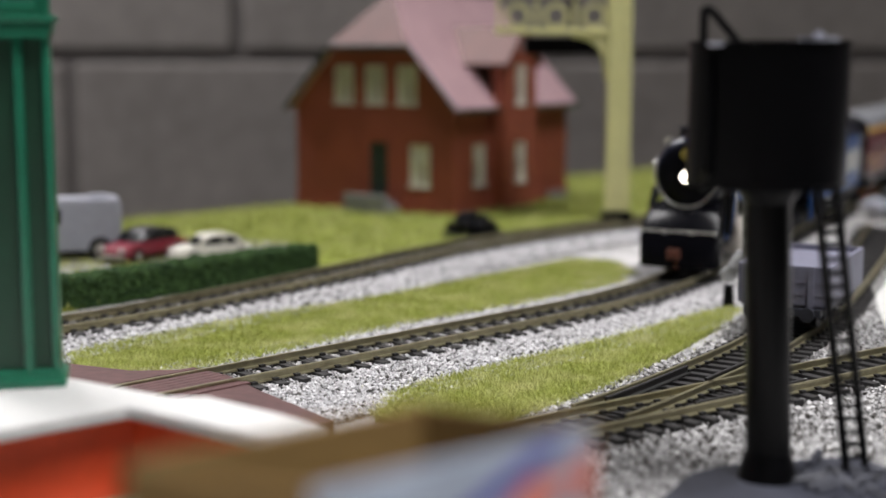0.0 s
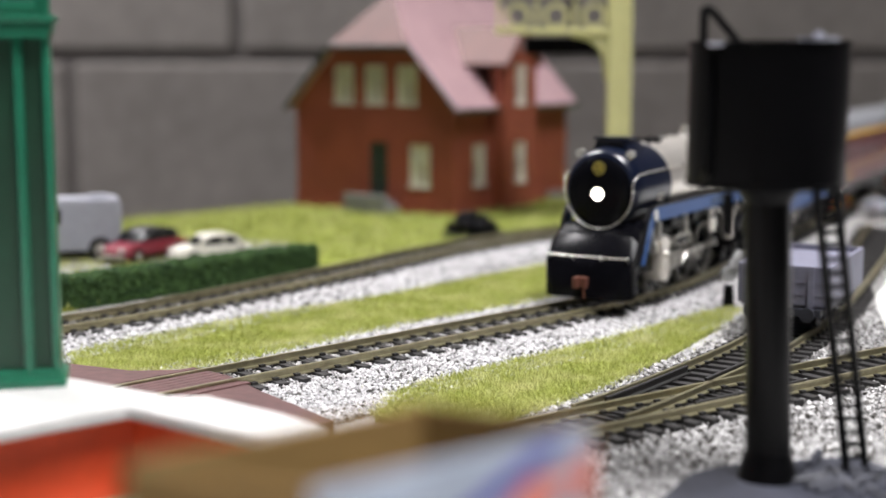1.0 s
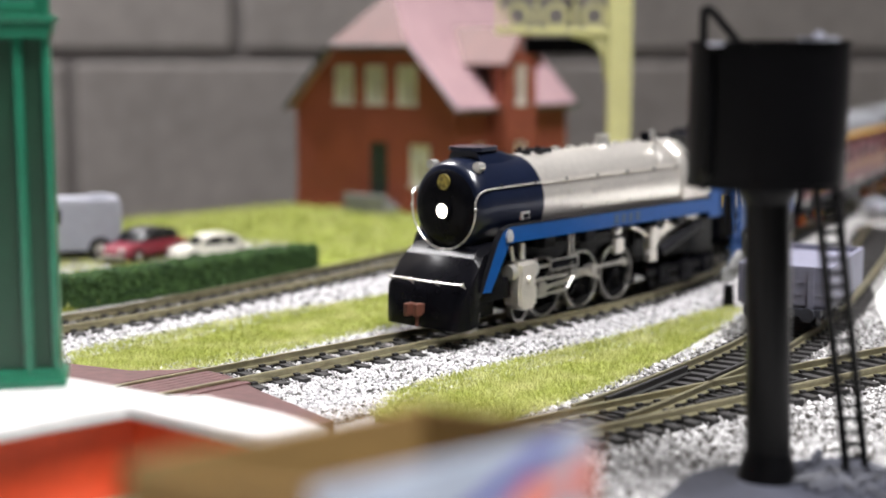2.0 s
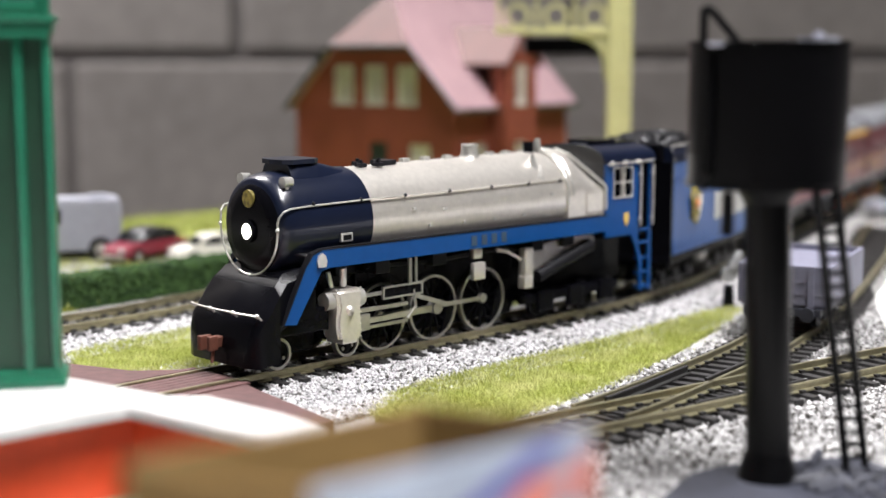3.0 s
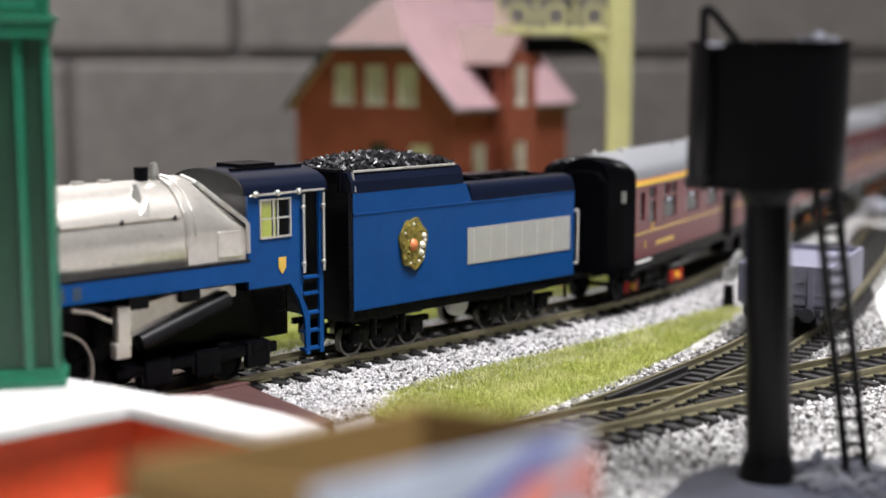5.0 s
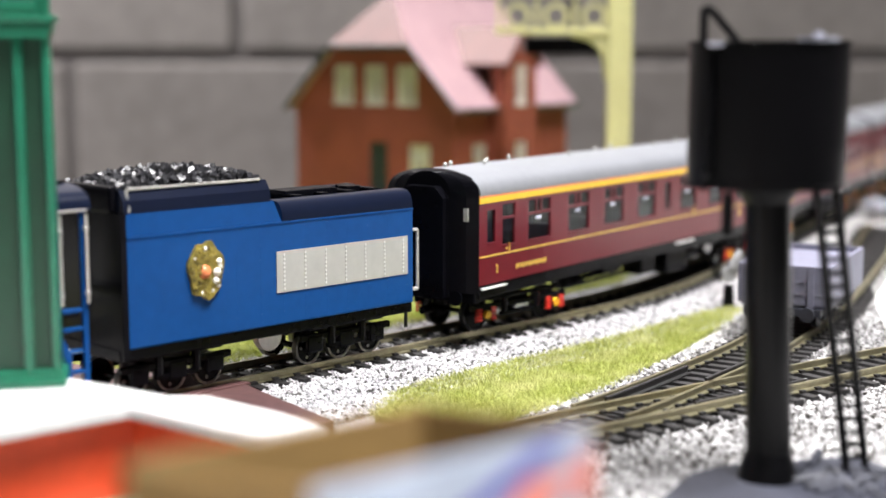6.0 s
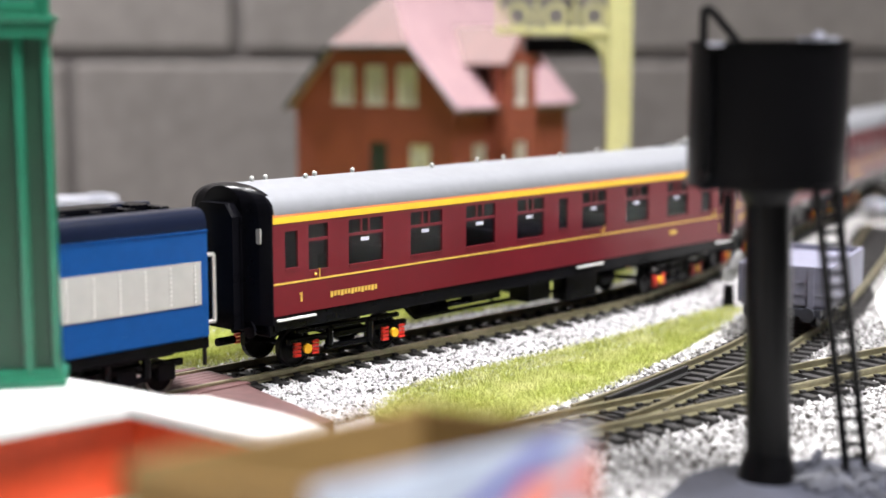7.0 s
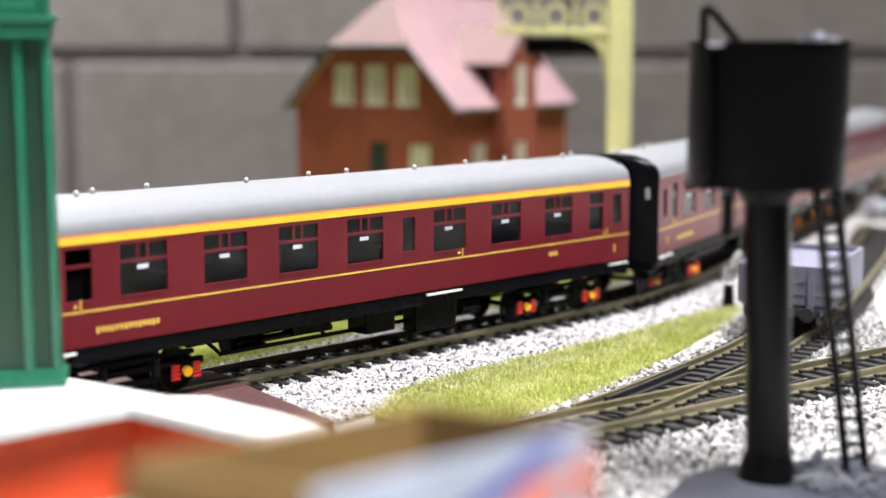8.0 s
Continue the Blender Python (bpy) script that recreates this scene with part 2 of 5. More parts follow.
# concrete blocks of the far wall, 390 x 190 with sunk joints
bm = B()
box(bm, -191, 191, -5, 6, -93, 93, 4)
block_mesh = part("block", bm, "block", wall_back, at=pose(0, 0, -5))
block = block_mesh.data
block_mesh.matrix_basis = pose(-0.2465, 1.722, -0.841)
for row in range(13):
    for col in range(-7, 8):
        if row == 0 and col == 0:
            continue
        ob = new("block", block)
        ob.parent = wall_back
        ob.matrix_basis = pose(-0.2465 + 0.2035 * (row % 2) + col * 0.407, 1.722, -0.841 + row * 0.2067)


# ---- the layout's board: one sheet with the ground on it ----
def edge(v, s):
    """A place by distance along (s) and towards the visitors' side (v) of the main line's straight."""
    d = math.sqrt(0.5)
    return Vector((P0.x + d * s + d * v, P0.y + d * s - d * v))


bm = B()
prism(bm, [tuple(edge(v, s)) for v, s in ((330, -600), (330, 700), (-330, 1300), (-330, -600))], -40, -5.2, "z")
baseboard = part("ground", bm, "board", kind="structure")
bm = B()
prism(bm, [tuple(edge(v, s)) for v, s in ((300, -570), (300, 670), (-300, 1230), (-300, -570))], -968, -40, "z")
part("table_skirt", bm, "plaster", kind="structure")


def patch(name, pts, z, mat):
    """A raised, slightly uneven sheet inside an outline."""
    bm = B()
    vs = [bm.verts.new((x, y, z)) for x, y in pts]
    f = bm.faces.new(vs)
    bmesh.ops.recalc_face_normals(bm, faces=[f])
    if f.normal.z < 0:
        f.normal_flip()
    r = bmesh.ops.extrude_face_region(bm, geom=[f])
    for v in r["geom"]:
        if isinstance(v, bmesh.types.BMVert):
            v.co.z -= 2.5
    bmesh.ops.recalc_face_normals(bm, faces=bm.faces[:])
    return part(name, bm, mat, kind="structure")


def inside(p, poly):
    x, y = p
    hit = False
    for (x0, y0), (x1, y1) in zip(poly, poly[1:] + poly[:1]):
        if (y0 > y) != (y1 > y) and x < (x1 - x0) * (y - y0) / (y1 - y0) + x0:
            hit = not hit
    return hit


def along(line, v, s0, s1, n=16):
    out = []
    for i in range(n + 1):
        p, a = line(s0 + (s1 - s0) * i / n)
        out.append((p.x + v * math.sin(a), p.y - v * math.cos(a)))
    return out


VERGE_A = [(-118, 435), (-108, 451), (-90, 473), (-75, 490), (-61, 506), (-38, 527), (-16, 550), (22, 597), (60, 643), (78, 634), (82, 603), (72, 573), (31, 526), (-14, 485), (-41, 451), (-63, 426), (-79, 408), (-98, 410), (-111, 420)]
VERGE_B = [(-18, 360), (-13, 382), (-8, 390), (-1, 400), (16, 418), (36, 438), (60, 464), (83, 492), (106, 517), (110, 512), (102, 495), (75, 444), (52, 402), (41, 386), (27, 368), (18, 356), (10, 337)]
LAWN = along(back_line, -36, 60, 325, 14) + along(back_line, -21, 345, 760, 20) + [(360, 1270), (250, 1235), (-160, 815), (-330, 640), (-300, 420)]


def scatter(poly, count, seed):
    rng = np.random.default_rng(seed)
    xs, ys = [p[0] for p in poly], [p[1] for p in poly]
    out = []
    while len(out) < count:
        p = (rng.uniform(min(xs), max(xs)), rng.uniform(min(ys), max(ys)))
        if inside(p, poly):
            out.append(p)
    return np.array(out), rng


def blades(name, poly, count, z, tall, wide, mat, seed, parent=None):
    """Grass tufts: many thin leaning blades in one mesh."""
    p, rng = scatter(poly, count, seed)
    p = p + rng.normal(0, 1.5, p.shape) + rng.normal(0, 4.0, p.shape) * (rng.random((len(p), 1)) < 0.07)
    n = len(p)
    a, lean, h = rng.uniform(0, 2 * np.pi, n), rng.uniform(0.05, 0.9, n), rng.uniform(0.5, 1, n) * tall
    side = np.stack([np.cos(a), np.sin(a), 0 * a], 1) * wide
    dirn = rng.uniform(0, 2 * np.pi, n)
    base = np.stack([p[:, 0], p[:, 1], np.full(n, z)], 1)
    tip = base + np.stack([np.cos(dirn) * lean * h, np.sin(dirn) * lean * h, h], 1)
    mid = base * 0.45 + tip * 0.55 + np.stack([0 * h, 0 * h, h * 0.12], 1)
    v = np.concatenate([base - side, base + side, mid + side * 0.7, mid - side * 0.7, tip], 0) * MM
    i = np.arange(n)
    faces = [tuple(x) for x in np.stack([i, i + n, i + 2 * n, i + 3 * n], 1)] + [tuple(x) for x in np.stack([i + 3 * n, i + 2 * n, i + 4 * n], 1)]
    me = bpy.data.meshes.new(name)
    me.from_pydata(v, [], faces)
    me.materials.append(M[mat])
    ob = new(name, me)
    if parent is not None:
        ob.parent = parent
    return ob


STONE_V = np.array([(-1, -1, -.8), (1, -.9, -.7), (.9, 1, -.8), (-.9, .9, -.7), (-.7, -.6, .7), (.6, -.7, .8), (.7, .6, .6), (-.6, .7, .8)])
STONE_F = [(0, 3, 2, 1), (4, 5, 6, 7), (0, 1, 5, 4), (1, 2, 6, 5), (2, 3, 7, 6), (3, 0, 4, 7)]


def stones(name, places, rng, size, z, mat, label, category):
    """Loose ballast: many small uneven stones in one mesh."""
    n = len(places)
    jit = STONE_V[None] * rng.uniform(0.6, 1.25, (n, 8, 3)) * (rng.uniform(0.5, 1.15, (n, 1, 1)) * size)
    q = rng.normal(size=(n, 4))
    q /= np.linalg.norm(q, axis=1)[:, None]
    w, x, y, zz = q.T
    R = np.stack([1 - 2 * (y * y + zz * zz), 2 * (x * y - zz * w), 2 * (x * zz + y * w), 2 * (x * y + zz * w), 1 - 2 * (x * x + zz * zz), 2 * (y * zz - x * w),
                  2 * (x * zz - y * w), 2 * (y * zz + x * w), 1 - 2 * (x * x + y * y)], 1).reshape(n, 3, 3)
    v = np.einsum("nij,nkj->nki", R, jit)
    v[:, :, 0] += places[:, 0, None]
    v[:, :, 1] += places[:, 1, None]
    v[:, :, 2] += z + rng.uniform(-0.5, 0.7, n)[:, None]
    v = v.reshape(-1, 3) * MM
    faces = [tuple(c + 8 * i for c in f) for i in range(n) for f in STONE_F]
    me = bpy.data.meshes.new(name)
    me.from_pydata(v, [], faces)
    me.materials.append(M[mat])
    ob = new(name, me)
    return tagged(ob, label, category, kind="stuff")


patch("grass_verge_1", VERGE_A, -3.4, "soil")
patch("grass_verge_2", VERGE_B, -3.4, "soil")
patch("lawn", LAWN, -3.2, "soil")
tagged(blades("grass", VERGE_A, 70000, -3.6, 1.9, 0.085, "grass", 1), "yellow-green static grass between the two tracks", "grass", kind="stuff")
tagged(blades("grass", VERGE_B, 62000, -3.6, 1.8, 0.075, "grass", 2), "yellow-green static grass beside the main track", "grass", kind="stuff")
tagged(blades("grass", LAWN, 40000, -3.4, 3.4, 0.30, "grass", 3), "yellow-green lawn of static grass round the house", "grass", kind="stuff")

# ballast: bands beside the main line, round the turnout and under the tower
band = along(main_line, 6, -190, 160, 20) + along(main_line, 52, 160, -190, 20)
pl, rng = scatter(band, 36000, 11)
stones("ballast", pl, rng, 0.52, -4.0, "stone", "grey-white granite chippings along the main track", "ballast")
band = along(main_line, -33, -170, 190, 20) + along(main_line, -5, 190, -170, 20)
pl, rng = scatter(band, 26000, 12)
stones("ballast", pl, rng, 0.55, -4.2, "stone", "grey-white granite chippings between rails and verge", "ballast")
band = along(back_line, 5, 130, 580, 20) + along(back_line, 44, 580, 130, 20)
pl, rng = scatter(band, 26000, 13)
stones("ballast", pl, rng, 0.7, -4.2, "stone", "grey-white granite chippings along the back track", "ballast")
band = along(curved_line, -22, 0, 260, 12) + [(260, 640), (330, 560), (250, 430), (150, 300), (60, 230), (-20, 250), (-30, 300)]
pl, rng = scatter(band, 62000, 14)
mids = np.array([tuple(straight_line(s)[0]) for s in np.arange(0, STRAIGHT, 3)] + [tuple(curved_line(s)[0]) for s in np.arange(0, CURVED, 3)])
near = np.array([np.min(np.hypot(mids[:, 0] - x, mids[:, 1] - y)) for x, y in pl])
pl = pl[(near > 10.5) | (rng.random(len(pl)) < 0.12)]
stones("ballast", pl, rng, 0.68, -4.4, "grit", "grey granite chippings round the turnout", "ballast")

band = along(back_line, -15, 60, 560, 20) + along(back_line, 6, 560, 60, 20)
pl, rng = scatter(band, 4200, 15)
stones("ballast", pl, rng, 0.9, -4.3, "stone", "grey-white chippings between the back rails", "ballast")
band = along(main_line, -7, -120, 160, 20) + along(main_line, 8, 160, -120, 20)
pl, rng = scatter(band, 1500, 16)
stones("ballast", pl, rng, 0.8, -4.4, "stone", "grey-white chippings between the main rails", "ballast")


# ---- tracks ----
def rail_bar(bm, line, v, s0, s1, step=6.0, top=0.0):
    """A flat-bottomed rail swept along a line at the offset v."""
    prof = [(-1.15, -2.5), (1.15, -2.5), (1.15, -2.1), (0.3, -1.8), (0.3, -0.75), (0.5, -0.6), (0.5, -0.08), (0.42, 0), (-0.42, 0), (-0.5, -0.08), (-0.5, -0.6), (-0.3, -0.75), (-0.3, -1.8), (-1.15, -2.1)]
    n = max(2, int(abs(s1 - s0) / step))
    last = None
    for i in range(n + 1):
        p, a = line(s0 + (s1 - s0) * i / n)
        r = [bm.verts.new((p.x + (v + o) * math.sin(a), p.y - (v + o) * math.cos(a), z + top)) for o, z in prof]
        if last:
            for k in range(len(prof)):
                bm.faces.new((last[k], last[(k + 1) % len(prof)], r[(k + 1) % len(prof)], r[k]))
        else:
            bm.faces.new(r)
        last = r
    bm.faces.new(last[::-1])
    bmesh.ops.recalc_face_normals(bm, faces=bm.faces[:])
    return bm


bm = B()
box(bm, -1.55, 1.55, -14.5, 14.5, -4.6, -2.55, 0.2)
for y in (-GAUGE, GAUGE):
    box(bm, -0.9, 0.9, y - 2.1, y - 0.7, -2.7, -1.75)
    box(bm, -0.9, 0.9, y + 0.7, y + 2.1, -2.7, -1.75)
sleeper_first = part("sleeper", bm, "sleeper")
sleeper_mesh = sleeper_first.data
bpy.data.objects.remove(sleeper_first)


def track(label, line, s0, s1, pitch=7.8, offsets=(-GAUGE, GAUGE)):
    t = thing("railway_track", label, "track", group="model railway tracks")
    for v in offsets:
        part("rail", rail_bar(B(), line, v, s0, s1), "rail", t, "nickel-silver rail")
    for i in range(int((s1 - s0) / pitch)):
        p, a = line(s0 + (i + 0.5) * pitch)
        ob = new("sleeper", sleeper_mesh)
        ob.parent = t
        ob.matrix_basis = spot(p.x, p.y, 0, math.degrees(a))
    return t


track("main model track with nickel-silver rails on black sleepers", main_line, -330, 720)
track("back model track with nickel-silver rails on black sleepers", back_line, 40, BACK)
track("siding track through the turnout, nickel-silver rails", straight_line, 0, STRAIGHT, 6.6)
turnout = track("diverging turnout track with black sleepers", curved_line, 14, CURVED, 6.6)
part("check_rail", rail_bar(B(), curved_line, -5.9, 26, 74), "sleeper", turnout, "black check rail")
part("check_rail", rail_bar(B(), straight_line, 5.9, 196, 240), "sleeper", turnout, "black check rail")
part("frog", rail_bar(B(), curved_line, 5.6, 62, 92), "sleeper", turnout, "black plastic frog")


# ---- crossing, platform, post and box close to the visitors' side ----
bm = B()
prism(bm, [(-150, 432), (-118, 413.5), (-90, 400.5), (-70, 402.5), (-61, 394), (-50.8, 377.5), (-27.4, 344.5), (-45, 330), (-75, 352), (-100, 372), (-150, 396)], -4.8, -0.9, "z")
deck = part("crossing_deck", bm, "crossing", kind="structure")

plank = part("plank", box(B(), -21, 21, -1.25, 1.25, -1.2, -0.45, 0.2), "crossing", deck)
plank_mesh = plank.data
bpy.data.objects.remove(plank)
for v in (-12.4, -5.4, -2.7, 0.0, 2.7, 5.4, 12.4):
    at = edge(v, -164)
    ob = new("plank", plank_mesh)
    ob.parent = deck
    ob.matrix_basis = spot(at.x, at.y, 0, 45)

platform = thing("station_platform", "white-topped model platform with red painted walls", "platform")
TOP = [(-150, 250), (-95, 294.8), (-72, 314.3), (-37.3, 289), (-24.8, 299.5), (-55.1, 325.1), (-64.5, 325.6), (-95.4, 346.3), (-150, 384)]
TOP = [(x * 0.925, y * 0.925) for x, y in TOP]
bm = B()
prism(bm, TOP, 13.4, 16.0, "z")
bmesh.ops.bevel(bm, geom=bm.edges[:], offset=0.5, segments=2, affect="EDGES")
part("top_slab", bm, "white", platform, "off-white platform top")
mid = Vector((-80, 318))
bm = B()
prism(bm, [(x * 0.925, y * 0.925) for x, y in ((-149, 258), (-98.5, 299.5), (-72, 320), (-38.4, 294.4), (-29, 301), (-57, 321.6), (-66, 321.6), (-96, 341), (-149, 378))], -5.2, 13.4, "z")
part("side_wall", bm, "red", platform, "orange-red platform wall")

column = thing("footbridge_column", "glossy green ribbed footbridge column on the platform", "column", spot(-94.8, 314.5, 16.0, 12))
bm = B()
box(bm, -10, 10, -8, 8, 0, 2.6, 0.6)
box(bm, -9, 9, -7, 7, 2.6, 4.0, 0.5)
part("foot_plate", bm, "green", column, "green flanged foot", smooth=True)
# shaft set back between the ribs, its shade painted as darker green
bm = B()
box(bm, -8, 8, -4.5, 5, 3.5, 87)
part("shaft", bm, "recess_green", column, "green recessed shaft, shade in its darker colour")
bm = B()
for x0, x1 in ((-8.8, -7.4), (0.3, 2.5), (6.9, 8.7)):
    box(bm, x0, x1, -6.4, 5.5, 3.6, 85, 0.4)
part("rib", bm, "green", column, "bright green rib", smooth=True)
bm = B()
prism(bm, [(-8.6, 83.6), (-9.6, 86), (-9.6, 87.5), (9.6, 87.5), (9.6, 86), (8.6, 83.6)], -8, 7, "y")
box(bm, -10.4, 10.4, -9, 8, 87.3, 89.0, 0.5)
box(bm, -9, 6.0, -7.6, 7, 88.8, 92.4, 0.5)
part("capital", bm, "green", column, "green moulded cap", smooth=True)
bm = B()
box(bm, -7, 4.2, -6, 6, 92.0, 124, 0.4)
part("upper_post", bm, "tarred", column, "dark upper post")
bm = B()
box(bm, 5.0, 8.8, -4, 4, 88.8, 124, 0.4)
part("upper_rib", bm, "green", column)

for o in column.children:
    o.data.transform(Matrix.Scale(0.925, 4))

carton = thing("cardboard_box", "open cardboard box with pale blue and red printed sides", "box")
R, F, L = Vector((17.8, 160.5)), Vector((-2.7, 169.7)), Vector((-33.6, 144.7))
N = R + (L - F)


def panel(bm, a, b, z0, z1, thick=0.7):
    d = (b - a).normalized()
    n = Vector((-d.y, d.x)) * thick
    vs = [(a.x, a.y), (b.x, b.y), (b.x + n.x, b.y + n.y), (a.x + n.x, a.y + n.y)]
    prism(bm, vs, z0, z1, "z")
    return bm


part("far_flap", panel(B(), F, L, -5.2, 47.4), "card", carton, "bare brown cardboard side")
part("far_end", panel(B(), R, F, -5.2, 47.4), "card", carton, "bare brown cardboard end")
front = part("printed_side", panel(B(), N, R, -5.2, 46.9), "print_pale", carton, "pale blue printed side")
part("near_end", panel(B(), L, N, -5.2, 46.9), "card", carton)
d = (R - N).normalized()


def on_print(u0, u1, z0, z1, skew, mat, name):
    bm = B()
    out = Vector((d.y, -d.x)) * 0.25
    for k in (0,):
        pts = [N + d * u0, N + d * u1, N + d * (u1 + skew), N + d * (u0 + skew)]
        zs = (z0, z0, z1, z1)
        a = [bm.verts.new((p.x + out.x, p.y + out.y, z)) for p, z in zip(pts, zs)]
        b = [bm.verts.new((p.x - out.x * 0.5, p.y - out.y * 0.5, z)) for p, z in zip(pts, zs)]
        bm.faces.new(a)
        bm.faces.new(b[::-1])
        for i in range(4):
            bm.faces.new((a[i], b[i], b[(i + 1) % 4], a[(i + 1) % 4]))
    bmesh.ops.recalc_face_normals(bm, faces=bm.faces[:])
    return part(name, bm, mat, front)


on_print(9, 14, 36, 46.4, 22, "print_blue", "blue_band")
on_print(4, 12, 22, 42.5, 25, "print_red", "red_band")
on_print(36.4, 39.4, 38, 44, 0.2, "print_red", "red_patch")
on_print(5, 8, 34, 43, 2, "print_blue_pale", "pale_blue_patch")
on_print(20, 23, 24, 31, 2, "print_blue_pale", "pale_blue_patch")
part("box_floor", prism(B(), [tuple(p) for p in (F, L, N, R)], -5.1, -4.4, "z"), "card", carton)

# ---- water tower ----
tower = thing("water_tower", "black plastic model water tower with side ladder", "water tower", spot(68.8, 301.2, -4.0))
tank_h = 66.2
bm = B()
rod(bm, (0, 0, tank_h), (0, 0, 96.4), 16.6, 48)
ring(bm, (0, 0, tank_h + 0.6), (0, 0, 1), 15.8, 16.9, 1.2, 48)
ring(bm, (0, 0, 96.0), (0, 0, 1), 15.6, 16.85, 1.1, 48)
tank = part("tank", bm, "black", tower, "glossy black round tank", smooth=True)
bm = B()
rod(bm, (8, -9, 95.4), (8, -9, 97.4), 4.2, 18)
rod(bm, (8, -9, 97.4), (8, -9, 98.4), 1.2, 8)
for a in np.linspace(0, 6.28, 9)[:-1]:
    ball(bm, (13.5 * math.cos(a), 13.5 * math.sin(a), 96), 0.7, 6, 5)
box(bm, -15, -5, -12, -10.5, 95.5, 96.3, 0.2)
part("lid", bm, "vangrey", tank, "grey tank lid and bolts", smooth=True)
bm = B()
tube(bm, [(-14.6, -4, 95), (-14.6, -4, 103.4), (-13.2, -4, 103), (-7.5, -4, 96.5)], 0.9, 8)
tube(bm, [(-14.2, -4.6, 66), (-14.2, -9.8, 70), (-14.2, -9.8, 94)], 0.9, 8)
tube(bm, [(-10.5, -13.4, 66), (-10.5, -13.4, 59), (-10.5, -13.4, 57)], 1.3, 8)
part("water_crane", bm, "black", tower, "black filler pipe and bracket", smooth=True)
bm = B()
rod(bm, (2.6, 0, 8), (0.6, 0, tank_h), 4.9, 28)
rod(bm, (2.6, 0, 1.6), (2.6, 0, 8), 6.8, 28, 4.9)
rod(bm, (0.6, 0, tank_h - 4), (0.6, 0, tank_h), 4.9, 28, 7)
part("pillar", bm, "black", tower, "black round pillar", smooth=True)
bm = B()
prism(bm, [(-24, -16), (26, -22), (34, 4), (27, 17), (-4, 10), (-14, 3)], 0.0, 1.7, "z")
bmesh.ops.bevel(bm, geom=bm.edges[:], offset=0.4, segments=1, affect="EDGES")
part("base", bm, "tarred", tower, "dark tarred base slab")
bm = B()
rng = np.random.default_rng(8)
for i in range(26):
    x, y = rng.uniform(8, 32), rng.uniform(-16, 12)
    a = rng.uniform(0, 3.14)
    rod(bm, (x - 4 * math.cos(a), y - 4 * math.sin(a), 1.8), (x + 4 * math.cos(a), y + 4 * math.sin(a), 2.2 + rng.uniform(0, 1)), rng.uniform(0.5, 1.1), 5)
part("loose_timber", bm, "tarred", tower, "dark scraps on the slab", kind="stuff")
bm = B()
p0, p1 = Vector((11.4, -6, 67)), Vector((23.0, 4, 3.2))
side = Vector((2.25, 0.4, 0))
for s in (-1, 1):
    rod(bm, p0 + side * s, p1 + side * s, 0.95, 7)
for i in range(21):
    m = p0.lerp(p1, (i + 0.4) / 21)
    rod(bm, m - side, m + side, 0.55, 6)
part("ladder", bm, "black", tower, "thin black ladder")

# ---- the brick house ----
house = thing("house", "red brick model house with pink half-hipped roof", "house", spot(6.9, 814, -4.0, 58.4))
LX, LY, EAVE = 142.0, 114.0, 64.0


def brick_wall(bm, pts, holes, plane, depth, axis, slope=0.0):
    """One wall with rectangular openings; with a slope its top corners are cut as a gable."""
    a0, a1, z0, z1 = pts
    us = sorted({a0, a1, *[h[0] for h in holes], *[h[1] for h in holes]})
    zs = sorted({z0, z1, *[h[2] for h in holes], *[h[3] for h in holes]})
    faces = []
    for u0, u1 in zip(us, us[1:]):
        for w0, w1 in zip(zs, zs[1:]):
            if any(h[0] <= u0 and u1 <= h[1] and h[2] <= w0 and w1 <= h[3] for h in holes):
                continue
            poly = [(u0, w0), (u1, w0), (u1, w1), (u0, w1)]
            for side in ((a0, 1), (a1, -1)) if slope else ():
                over = [w - EAVE - slope * side[1] * (u - side[0]) for u, w in poly]
                kept = []
                for k in range(len(poly)):
                    n = (k + 1) % len(poly)
                    if over[k] <= 1e-6:
                        kept.append(poly[k])
                    if (over[k] > 1e-6) != (over[n] > 1e-6):
                        f = over[k] / (over[k] - over[n])
                        kept.append(tuple(p + (q - p) * f for p, q in zip(poly[k], poly[n])))
                poly = kept
                if len(poly) < 3:
                    break
            if len(poly) >= 3:
                faces.append(bm.faces.new([bm.verts.new((plane, u, w) if axis == "y" else (u, plane, w)) for u, w in poly]))
    bmesh.ops.remove_doubles(bm, verts=bm.verts[:], dist=0.01)
    grown = bmesh.ops.extrude_face_region(bm, geom=bm.faces[:])
    step = Vector((depth, 0, 0)) if axis == "y" else Vector((0, depth, 0))
    bmesh.ops.translate(bm, vec=step, verts=[g for g in grown["geom"] if isinstance(g, bmesh.types.BMVert)])
    bmesh.ops.recalc_face_normals(bm, faces=bm.faces[:])
    return bm


GW = [(26, 40, 65, 87), (48.5, 62.5, 65, 87), (71, 85, 65, 87), (17, 31, 17, 41), (47, 60, 8, 42)]
SW = [(21, 35, 17, 41), (96, 106, 6, 41)]
bm = B()
brick_wall(bm, (0, LY, 0, 100), GW, 0, 3, "y", 32 / 26)
gable = part("gable_wall", bm, "brick", house, "red brick gable wall")
bm = B()
brick_wall(bm, (3, LX, 0, EAVE), SW, 0, 3, "x")
sidew = part("side_wall", bm, "brick", house, "red brick side wall")
bm = B()
box(bm, 3, LX, LY - 3, LY, 0, EAVE)
box(bm, LX - 3, LX, 3, LY - 3, 0, EAVE)
prism(bm, [(0, EAVE), (LY, EAVE), (LY / 2, 128)], LX - 3, LX, "x")
part("back_wall", bm, "brick", house)
bm = B()
